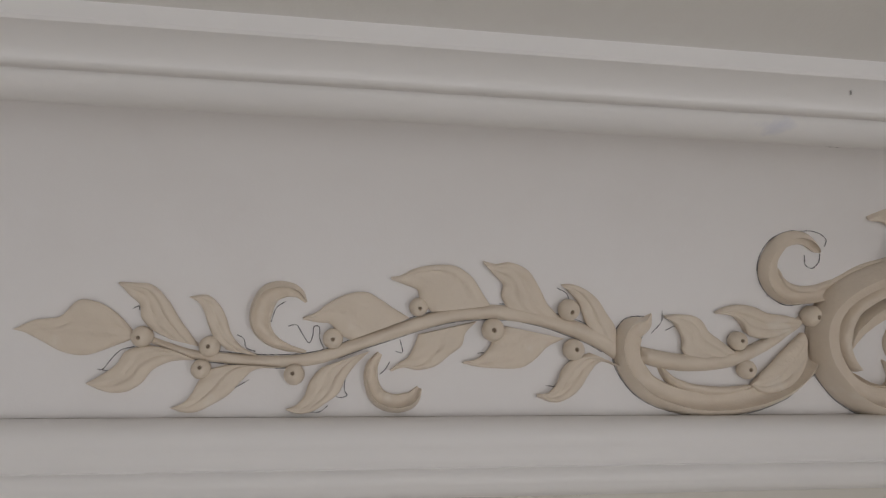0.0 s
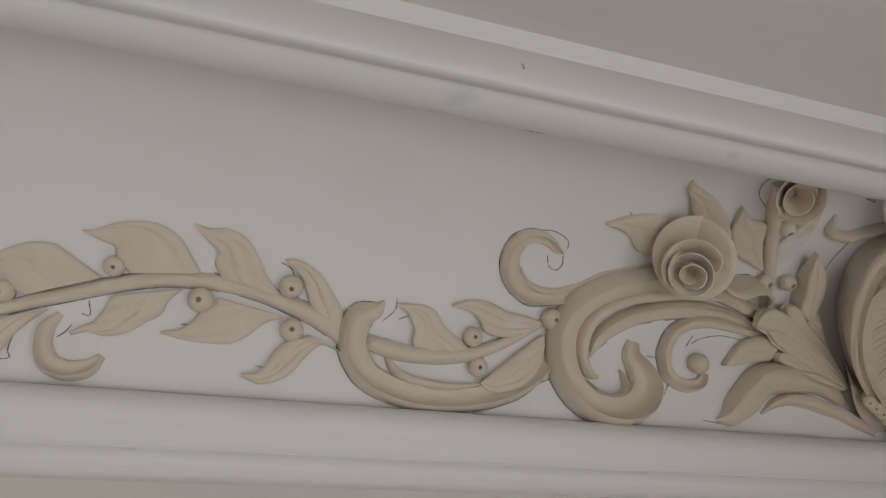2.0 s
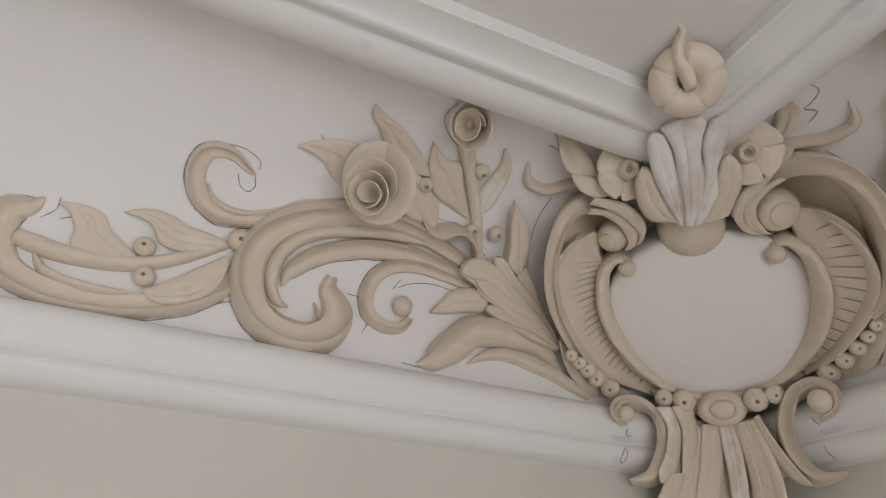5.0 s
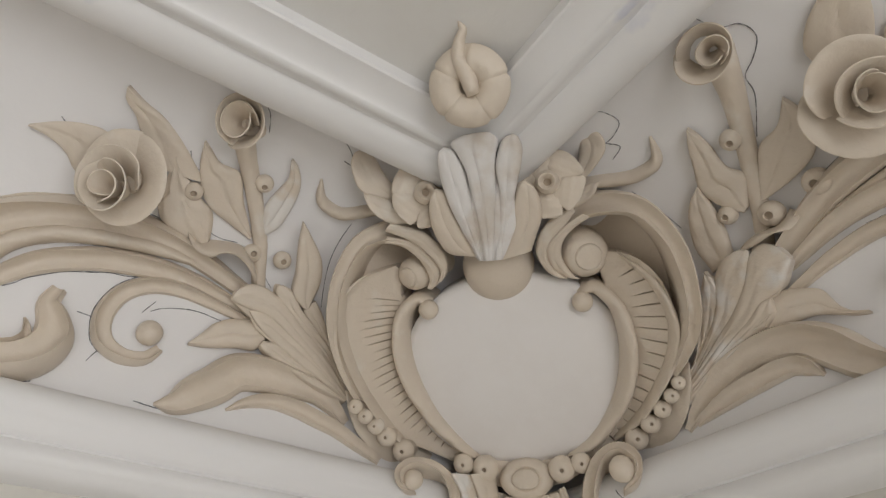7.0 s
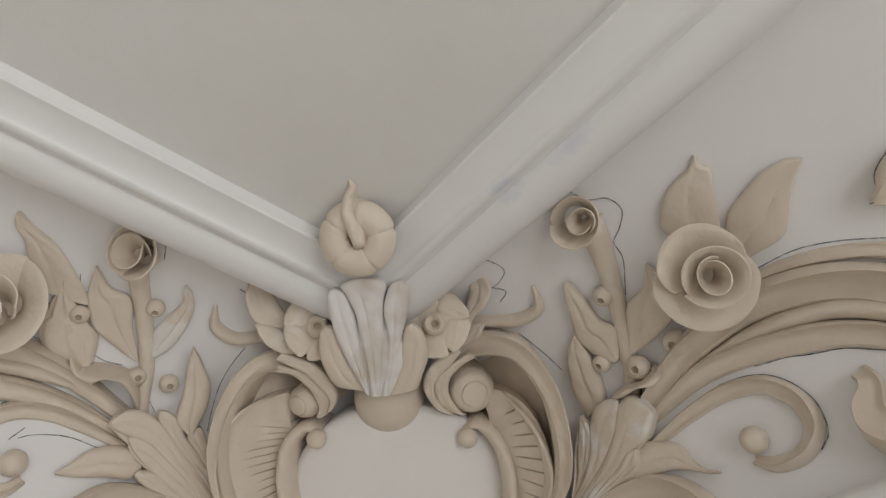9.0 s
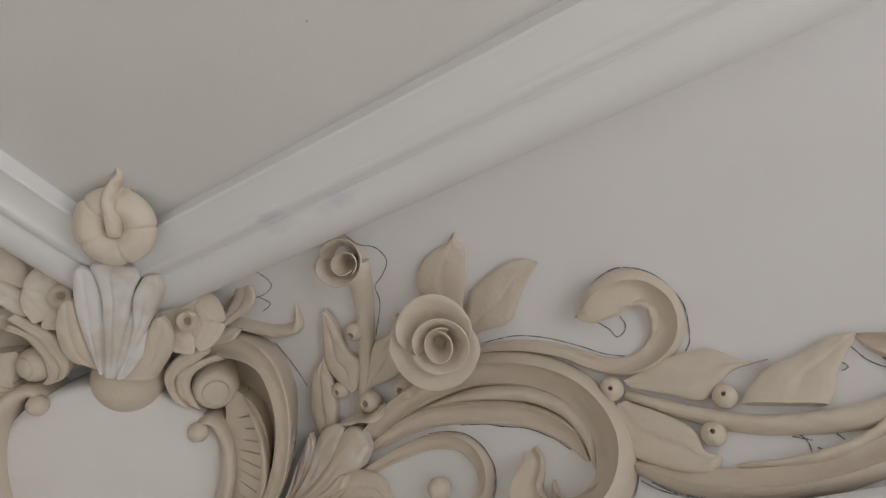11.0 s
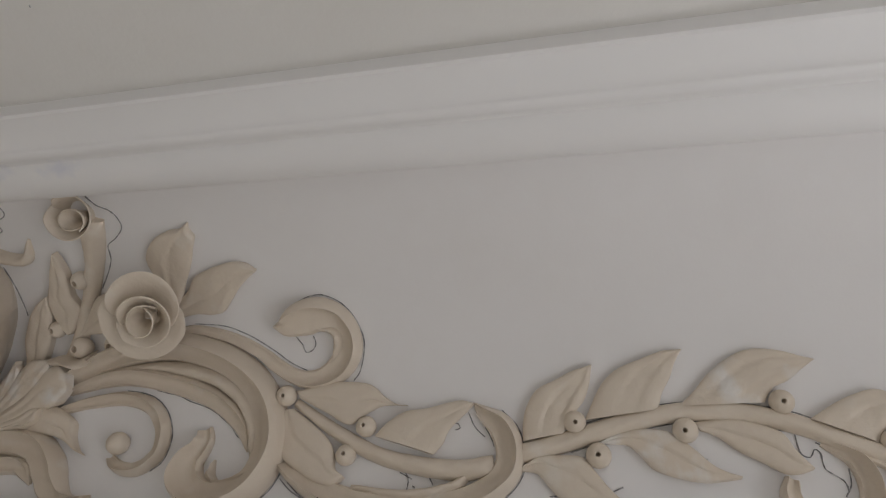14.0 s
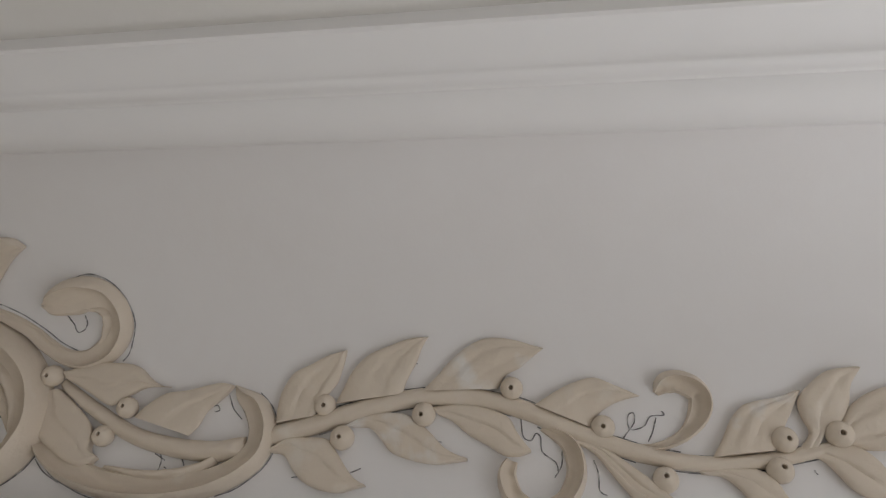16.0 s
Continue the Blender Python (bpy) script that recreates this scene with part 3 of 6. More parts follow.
blades(north, branch, [
    ([(2.106, 0.122), (2.131, 0.152), (2.157, 0.168), (2.182, 0.171), (2.208, 0.146), (2.242, 0.140), (2.270, 0.126)], [(2.105, 0.114), (2.132, 0.103), (2.170, 0.089), (2.201, 0.093), (2.233, 0.110), (2.256, 0.122), (2.270, 0.126)], ((0.30, 0.55), (0.72, 0.6))),
    ([(2.055, 0.114), (2.081, 0.128), (2.096, 0.146), (2.099, 0.165), (2.113, 0.180), (2.128, 0.198)], [(2.012, 0.103), (2.027, 0.123), (2.044, 0.147), (2.060, 0.175), (2.082, 0.196), (2.105, 0.198), (2.128, 0.198)], ((0.35, 0.45), (0.72, 0.7))),
    ([(1.973, 0.098), (1.992, 0.116), (2.001, 0.136), (2.007, 0.155), (2.016, 0.171), (2.029, 0.178)], [(1.925, 0.089), (1.953, 0.105), (1.968, 0.124), (1.975, 0.145), (1.986, 0.167), (2.004, 0.181), (2.029, 0.178)], ((0.5, 0.6),)),
    ([(2.054, 0.099), (2.089, 0.104), (2.115, 0.095), (2.127, 0.075), (2.145, 0.060), (2.163, 0.048)], [(2.016, 0.083), (2.052, 0.080), (2.076, 0.067), (2.088, 0.048), (2.107, 0.036), (2.132, 0.035), (2.162, 0.046)], ((0.35, 0.5), (0.7, 0.6))),
    ([(1.972, 0.076), (1.995, 0.068), (2.009, 0.051), (2.017, 0.033), (2.026, 0.021), (2.043, 0.013)], [(1.894, 0.072), (1.931, 0.068), (1.949, 0.051), (1.964, 0.033), (1.986, 0.018), (2.009, 0.007), (2.028, 0.007), (2.043, 0.012)], ((0.45, 0.6),)),
    ([(1.806, 0.082), (1.833, 0.071), (1.849, 0.051), (1.856, 0.030), (1.866, 0.017), (1.881, 0.011)], [(1.760, 0.098), (1.781, 0.077), (1.795, 0.057), (1.805, 0.034), (1.822, 0.020), (1.845, 0.006), (1.865, 0.004), (1.881, 0.009)], ((0.4, 0.5), (0.7, 0.75))),
    ([(1.700, 0.151), (1.727, 0.167), (1.748, 0.181), (1.767, 0.191), (1.793, 0.189), (1.822, 0.175), (1.843, 0.158), (1.863, 0.149)], [(1.790, 0.115), (1.808, 0.124), (1.821, 0.139), (1.842, 0.142), (1.863, 0.146)], ((0.6, 0.5),)),
    ([(1.573, 0.174), (1.586, 0.193), (1.606, 0.221), (1.634, 0.238), (1.665, 0.238), (1.695, 0.230), (1.716, 0.218), (1.731, 0.215)], [(1.667, 0.162), (1.684, 0.177), (1.690, 0.196), (1.711, 0.205), (1.730, 0.213)], ((0.25, 0.3),)),
    ([(1.546, 0.171), (1.556, 0.189), (1.555, 0.208), (1.570, 0.224), (1.588, 0.243)], [(1.455, 0.153), (1.479, 0.177), (1.495, 0.205), (1.516, 0.233), (1.545, 0.245), (1.567, 0.241), (1.588, 0.245)], ((0.30, 0.3), (0.62, 0.65))),
    ([(1.393, 0.121), (1.412, 0.142), (1.422, 0.163), (1.431, 0.182), (1.446, 0.198), (1.458, 0.208)], [(1.360, 0.117), (1.364, 0.140), (1.380, 0.164), (1.400, 0.190), (1.426, 0.207), (1.445, 0.211), (1.458, 0.209)], ((0.45, 0.55),)),
    ([(1.686, 0.125), (1.693, 0.105), (1.702, 0.089), (1.716, 0.080), (1.729, 0.069)], [(1.593, 0.147), (1.611, 0.128), (1.617, 0.108), (1.637, 0.092), (1.659, 0.075), (1.686, 0.069), (1.707, 0.073), (1.727, 0.067)], ((0.55, 0.6),)),
    ([(1.547, 0.140), (1.565, 0.119), (1.577, 0.101), (1.592, 0.088), (1.615, 0.082)], [(1.450, 0.121), (1.478, 0.107), (1.497, 0.088), (1.520, 0.074), (1.552, 0.072), (1.588, 0.074), (1.615, 0.080)], ((0.45, 0.65),)),
    ([(1.408, 0.098), (1.436, 0.088), (1.456, 0.070), (1.467, 0.047), (1.481, 0.034), (1.498, 0.032)], [(1.357, 0.075), (1.389, 0.084), (1.409, 0.066), (1.425, 0.043), (1.440, 0.030), (1.469, 0.019), (1.498, 0.028)], ((0.4, 0.4), (0.7, 0.6))),
])
band("tendril", north, [(1.857, 0.096), (1.887, 0.103), (1.912, 0.116), (1.926, 0.138), (1.924, 0.164), (1.912, 0.185), (1.889, 0.192), (1.870, 0.186), (1.859, 0.172)],
     [0.005, 0.012, 0.021, 0.030, 0.034, 0.032, 0.025, 0.016, 0.004], branch, h=0.020, shape="scoop", outer=-1)
band("tendril", north, [(1.745, 0.095), (1.757, 0.073), (1.756, 0.048), (1.744, 0.027), (1.720, 0.019), (1.696, 0.025), (1.683, 0.042)],
     [0.009, 0.020, 0.023, 0.027, 0.028, 0.025, 0.010], branch, h=0.020, shape="scoop", outer=1)
for a, b, r in [(2.093, 0.117, 0.0165), (1.997, 0.103, 0.0165), (2.007, 0.069, 0.0155), (1.872, 0.061, 0.0165), (1.817, 0.117, 0.0165), (1.687, 0.169, 0.0155),
                (1.445, 0.169, 0.0185), (1.568, 0.134, 0.0195), (1.436, 0.103, 0.0185)]:
    berry(north, a, b, r, branch)

scroll = thing("acanthus_scroll", north(1.19, 0.02, 0), "hollowed clay cradle scroll resting on the lower moulding", "relief ornament", "cradle scrolls")
outer_strap = band("strap", north, [(1.30, 0.163), (1.312, 0.147), (1.336, 0.134), (1.343, 0.094), (1.318, 0.047), (1.26, 0.022), (1.193, 0.017), (1.121, 0.029), (1.065, 0.055), (1.018, 0.096)],
     [0.004, 0.026, 0.044, 0.047, 0.045, 0.042, 0.04, 0.04, 0.044, 0.042], scroll, h=0.026, shape="scoop", outer=1, n=70, drawn=[(1, 0.12, 0.5), (-1, 0.1, 0.2), (1, 0.7, 0.95)])
band("inner_strap", north, [(1.29, 0.078), (1.275, 0.056), (1.247, 0.043), (1.189, 0.037), (1.13, 0.045)], [0.006, 0.014, 0.015, 0.014, 0.006], outer_strap, h=0.020, n=30)

twig = thing("leafy_twig", north(1.162, 0.09, 0), "short clay twig with three leaves and pierced berries", "relief ornament", "leafy twigs")
band("stem", north, [(1.322, 0.098), (1.300, 0.091), (1.242, 0.083), (1.162, 0.09), (1.099, 0.115), (1.03, 0.158)], [0.024, 0.028, 0.028, 0.025, 0.02, 0.014], twig, h=0.022)
blades(north, twig, [
    ([(1.212, 0.080), (1.238, 0.088), (1.251, 0.103), (1.249, 0.119), (1.257, 0.138), (1.266, 0.150), (1.280, 0.158)], [(1.150, 0.094), (1.168, 0.110), (1.184, 0.122), (1.203, 0.136), (1.214, 0.153), (1.230, 0.162), (1.256, 0.164), (1.280, 0.161)], ((0.4, 0.4), (0.7, 0.65))),
    ([(1.038, 0.159), (1.064, 0.165), (1.101, 0.170), (1.122, 0.179), (1.153, 0.183), (1.177, 0.176), (1.192, 0.168)], [(1.043, 0.143), (1.079, 0.128), (1.115, 0.125), (1.135, 0.132), (1.145, 0.149), (1.161, 0.162), (1.192, 0.167)], ((0.35, 0.4), (0.65, 0.6))),
    ([(1.032, 0.136), (1.070, 0.105), (1.097, 0.081), (1.121, 0.061), (1.136, 0.047)], [(1.025, 0.116), (1.030, 0.086), (1.044, 0.062), (1.068, 0.042), (1.101, 0.033), (1.125, 0.036), (1.136, 0.045)], ((0.5, 0.4), (0.75, 0.6))),
], level=0.005)
for a, b, r in [(1.152, 0.12, 0.017), (1.14, 0.072, 0.017), (1.019, 0.165, 0.0195)]:
    berry(north, a, b, r, twig)

curled = thing("curled_tendril", north(1.024, 0.198, 0), "clay tendril that ends in an open curl on the cove", "relief ornament", "curled tendrils")
CURL, CURL_WIDE = [(0.80, 0.285), (0.843, 0.280), (0.891, 0.265), (0.938, 0.247), (0.968, 0.224), (0.999, 0.206), (1.032, 0.200), (1.064, 0.200), (1.089, 0.216), (1.105, 0.240), (1.108, 0.269), (1.098, 0.295), (1.078, 0.303), (1.055, 0.299), (1.032, 0.284), (1.019, 0.277)], [0.018, 0.016, 0.016, 0.018, 0.024, 0.027, 0.029, 0.031, 0.033, 0.033, 0.031, 0.029, 0.025, 0.020, 0.013, 0.003]
outer_strap = band("strap", north, CURL, CURL_WIDE, curled, h=0.02, shape="scoop", outer=-1, n=80)
band("inner_lip", north, [(0.984, 0.227), (1.016, 0.213), (1.049, 0.212), (1.074, 0.224), (1.087, 0.245)], [0.004, 0.010, 0.012, 0.010, 0.003], outer_strap, h=0.014, n=36)
outline(north, CURL, CURL_WIDE, -1, 0.12, 0.9)

c_scroll = thing("c_scroll", north(0.97, 0.05, 0), "large hollowed clay scroll with layered inner straps", "relief ornament", "large scrolls")
outer_strap = band("strap", north, [(0.565, 0.205), (0.623, 0.222), (0.709, 0.25), (0.776, 0.262), (0.837, 0.259), (0.91, 0.238), (0.968, 0.199), (0.994, 0.149), (0.991, 0.092), (0.969, 0.048),
                      (0.934, 0.024), (0.885, 0.020), (0.851, 0.038), (0.839, 0.068), (0.847, 0.094), (0.861, 0.117), (0.857, 0.141)],
     [0.018, 0.026, 0.036, 0.042, 0.046, 0.05, 0.053, 0.055, 0.056, 0.055, 0.053, 0.054, 0.058, 0.054, 0.042, 0.030, 0.021], c_scroll, h=0.044, shape="scoop", outer=1, n=110, drawn=[(1, 0.18, 0.42), (1, 0.6, 0.82), (-1, 0.3, 0.5)])
band("inner_lip", north, [(0.951, 0.070), (0.929, 0.046), (0.900, 0.037), (0.879, 0.043), (0.869, 0.059), (0.873, 0.078), (0.880, 0.090)], [0.004, 0.014, 0.018, 0.018, 0.016, 0.010, 0.003], outer_strap, h=0.024, shape="scoop", outer=-1, n=50)
band("inner_strap", north, [(0.595, 0.19), (0.696, 0.21), (0.771, 0.209), (0.84, 0.194), (0.898, 0.165), (0.93, 0.131), (0.937, 0.105)],
     [0.014, 0.028, 0.036, 0.036, 0.034, 0.024, 0.004], outer_strap, h=0.022, shape="scoop", outer=1, n=60, drawn=[(-1, 0.4, 0.9)])
band("inner_strap", north, [(0.69, 0.236), (0.746, 0.24), (0.829, 0.231), (0.894, 0.211), (0.937, 0.18), (0.956, 0.139), (0.954, 0.104), (0.94, 0.078), (0.92, 0.073)],
     [0.008, 0.02, 0.026, 0.026, 0.026, 0.026, 0.022, 0.016, 0.004], outer_strap, h=0.026, n=60)

spiral = thing("spiral_scroll", north(0.727, 0.11, 0), "small clay spiral scroll round a ball", "relief ornament", "spiral scrolls")
band("strap", north, [(0.575, 0.172), (0.657, 0.187), (0.714, 0.192), (0.755, 0.182), (0.783, 0.157), (0.792, 0.118), (0.779, 0.086), (0.752, 0.073), (0.722, 0.078), (0.706, 0.098)],
     [0.01, 0.02, 0.025, 0.027, 0.028, 0.028, 0.027, 0.025, 0.021, 0.014], spiral, h=0.020, shape="scoop", outer=1, n=60, drawn=[(1, 0.3, 0.75)])
p, x, y, z = frame_at(north, 0.727, 0.114, 0.0)
turned("ball", p + z * 0.012, z, [(0.0186 * math.sin(radians(q)), 0.0186 * math.cos(radians(q))) for q in (3, 20, 40, 60, 80, 100, 125, 150)], (CLAY,), spiral)

tagged(blade("lobed_leaf", north, [(0.563, 0.151), (0.574, 0.134), (0.605, 0.128), (0.640, 0.118), (0.671, 0.114)], [(0.582, 0.181), (0.621, 0.173), (0.646, 0.156), (0.658, 0.136), (0.672, 0.116)], None, ((0.5, 0.5),), h=0.016, level=0.004), "short curved clay leaf beside the spiral scroll", "relief ornament", "lobed leaves")
sweeping = thing("sweeping_leaf", north(0.5, 0.05, 0), "long sweeping clay leaf above the lower moulding", "relief ornament", "sweeping leaves")
band("blade", north, [(0.396, 0.062), (0.458, 0.097), (0.507, 0.101), (0.554, 0.102), (0.591, 0.092), (0.617, 0.065), (0.643, 0.042), (0.665, 0.023), (0.689, 0.017)],
     [0.013, 0.040, 0.052, 0.060, 0.062, 0.062, 0.054, 0.034, 0.004], sweeping, h=0.034, shape="scoop", outer=1, n=70)
band("under_blade", north, [(0.330, 0.012), (0.373, 0.028), (0.409, 0.043), (0.447, 0.053), (0.487, 0.062), (0.523, 0.064), (0.559, 0.054), (0.590, 0.034)], [0.012, 0.018, 0.022, 0.025, 0.026, 0.024, 0.018, 0.004], sweeping, h=0.020, shape="scoop", outer=1, n=40)

acanthus = thing("acanthus_leaf", north(0.5, 0.14, 0), "broad lobed clay acanthus leaf pointing up from the cartouche", "relief ornament", "acanthus leaves")
fan("sheet", north, (0.415, 0.092), [
    [(0.421, 0.096), (0.450, 0.105), (0.490, 0.120), (0.527, 0.128), (0.553, 0.132), (0.572, 0.139), (0.570, 0.146), (0.558, 0.155)],
    [(0.558, 0.155), (0.579, 0.162), (0.595, 0.176), (0.603, 0.188), (0.603, 0.197)],
    [(0.603, 0.197), (0.621, 0.200), (0.636, 0.200), (0.637, 0.213), (0.630, 0.226), (0.614, 0.237), (0.597, 0.238), (0.578, 0.234)],
    [(0.578, 0.234), (0.581, 0.249), (0.568, 0.251), (0.554, 0.249), (0.544, 0.237), (0.523, 0.220)],
    [(0.523, 0.220), (0.520, 0.239), (0.504, 0.239), (0.490, 0.221), (0.471, 0.193), (0.446, 0.156), (0.419, 0.120), (0.411, 0.100)]], CLAY, acanthus)
for rise, left, right in [
    (0.02, [(0.412, 0.088), (0.471, 0.101), (0.531, 0.121), (0.562, 0.132), (0.573, 0.140)], [(0.411, 0.093), (0.470, 0.119), (0.515, 0.140), (0.549, 0.153), (0.569, 0.150)]),
    (0.02, [(0.410, 0.097), (0.461, 0.166), (0.498, 0.199), (0.523, 0.219), (0.521, 0.235)], [(0.407, 0.102), (0.439, 0.148), (0.478, 0.208), (0.496, 0.231), (0.510, 0.244)]),
    (0.024, [(0.412, 0.090), (0.469, 0.115), (0.519, 0.136), (0.561, 0.157), (0.578, 0.166), (0.594, 0.179)], [(0.410, 0.095), (0.467, 0.140), (0.515, 0.169), (0.562, 0.193), (0.597, 0.198), (0.605, 0.192)]),
    (0.025, [(0.410, 0.095), (0.467, 0.155), (0.517, 0.188), (0.558, 0.219), (0.577, 0.236), (0.579, 0.248)], [(0.409, 0.098), (0.457, 0.168), (0.494, 0.199), (0.525, 0.220), (0.547, 0.243), (0.567, 0.252)]),
    (0.029, [(0.412, 0.092), (0.470, 0.134), (0.523, 0.166), (0.569, 0.190), (0.604, 0.194), (0.625, 0.197), (0.636, 0.200)], [(0.410, 0.097), (0.464, 0.160), (0.515, 0.194), (0.565, 0.228), (0.603, 0.239), (0.625, 0.231), (0.636, 0.214)]),
]:
    blade("lobe", north, left, right, acanthus, ((0.5, 0.5),), CLAY, h=0.010, level=0.002 + 0.7 * rise, lift=0.008, thick=0.012, depth=0.002)

rose_thing = thing("rose", north(0.83, 0.34, 0), "open clay rose with leaves, standing off the cove", "relief ornament", "roses")
rose(north, 0.834, 0.342, 0.066, (-0.50, -0.66, -0.50), rose_thing, [
    ((-20, 345), (0.018, -0.022), (0.071, 0.004), 0.04, 0.55, 0.05, 0.0, 0.84),
    ((250, 520), (0.017, -0.016), (0.050, 0.026), 0.05, 0.20, 0.03, 0.7, 0.9),
    ((20, 400), (0.014, -0.010), (0.037, 0.030), 0.16, 0.10, 0.03, 1.0, 0.95),
    ((150, 570), (0.007, -0.004), (0.023, 0.034), 0.45, 0.05, 0.04, 1.1, 1.0)], (-0.004, 0.006, -0.018))
blades(north, rose_thing, [
    ([(0.848, 0.351), (0.876, 0.379), (0.906, 0.379), (0.937, 0.367), (0.968, 0.347)], [(0.830, 0.304), (0.871, 0.299), (0.900, 0.309), (0.917, 0.328), (0.941, 0.340), (0.968, 0.345)], ((0.5, 0.45),)),
    ([(0.810, 0.359), (0.837, 0.394), (0.854, 0.420), (0.871, 0.438), (0.874, 0.456)], [(0.736, 0.363), (0.777, 0.403), (0.813, 0.431), (0.843, 0.442), (0.865, 0.453), (0.872, 0.457)], ((0.4, 0.4),)),
])
leaf("leaf", north, [(0.70, 0.27), (0.753, 0.318), (0.79, 0.385)], 0.034, rose_thing, h=0.014, lift=0.016, folds=(0.4,))

bud = thing("rosebud", north(0.62, 0.30, 0), "clay rosebud on a stalk with side leaves and small berries", "relief ornament", "rosebuds")
band("stalk", north, [(0.585, 0.21), (0.601, 0.237), (0.623, 0.3), (0.658, 0.365), (0.70, 0.435), (0.728, 0.49)], [0.02, 0.022, 0.023, 0.025, 0.030, 0.040], bud, h=0.024, n=40)
rosebud(north, 0.730, 0.508, 0.046, (-0.42, -0.60, -0.64), bud, 0.037, 0.026, 140, (-0.003, 0, -0.002))
blades(north, bud, [
    ([(0.642, 0.303), (0.675, 0.313), (0.716, 0.329), (0.737, 0.352), (0.753, 0.392), (0.758, 0.424)], [(0.640, 0.309), (0.671, 0.354), (0.697, 0.401), (0.725, 0.402), (0.745, 0.416), (0.757, 0.424)], ((0.5, 0.5),)),
    ([(0.636, 0.330), (0.641, 0.363), (0.636, 0.391), (0.628, 0.421), (0.636, 0.452)], [(0.622, 0.316), (0.607, 0.342), (0.602, 0.386), (0.606, 0.421), (0.621, 0.446), (0.635, 0.455)], ((0.5, 0.5),), PATCHY),
])
blades(north, bud, [
    ([(0.527, 0.225), (0.550, 0.242), (0.558, 0.280), (0.572, 0.327), (0.582, 0.371)], [(0.517, 0.228), (0.515, 0.276), (0.526, 0.314), (0.553, 0.346), (0.581, 0.371)], ((0.5, 0.5),)),
], level=0.028)
for a, b, r in [(0.745, 0.345, 0.013), (0.657, 0.401, 0.013), (0.631, 0.284, 0.0135), (0.583, 0.29, 0.0135)]:
    berry(north, a, b, r * 1.15, bud, stand=0.9, pit=0.30)
hood("turned_leaf", north, [(0.73, 0.281), (0.714, 0.262), (0.689, 0.258), (0.677, 0.272), (0.66, 0.277), (0.641, 0.269), (0.623, 0.253), (0.61, 0.235)], [(0.724, 0.28), (0.706, 0.272), (0.694, 0.28), (0.676, 0.285), (0.658, 0.288), (0.641, 0.286), (0.615, 0.261), (0.603, 0.236)], bud, reach=0.062)

tagged(band("hooked_tendril", north, [(0.45, 0.45), (0.484, 0.428), (0.527, 0.4), (0.564, 0.408), (0.581, 0.441)], [0.02, 0.02, 0.021, 0.019, 0.004], None, h=0.018, n=36),
       "small hooked clay tendril beside the flower", "relief ornament", "hooked tendrils")

# ---------------------------------------------------------------- east wall: the answering branch
branch = thing("leafy_branch", east(1.36, 0.10, 0), "pale clay branch with pointed leaves and pierced berries on the cove", "relief ornament", "leafy branches")
band("stem", east, [(1.325, 0.097), (1.4, 0.119), (1.473, 0.144), (1.543, 0.16), (1.611, 0.161), (1.675, 0.148), (1.747, 0.121), (1.825, 0.099), (1.888, 0.092), (1.95, 0.098), (2.007, 0.111), (2.05, 0.123)],
     [0.026, 0.026, 0.025, 0.024, 0.024, 0.024, 0.023, 0.021, 0.019, 0.018, 0.016, 0.012], branch, h=0.017, n=90, drawn=[(1, 0.06, 0.34), (1, 0.38, 0.72), (1, 0.76, 0.98), (-1, 0.1, 0.45), (-1, 0.5, 0.66), (-1, 0.7, 0.97)])
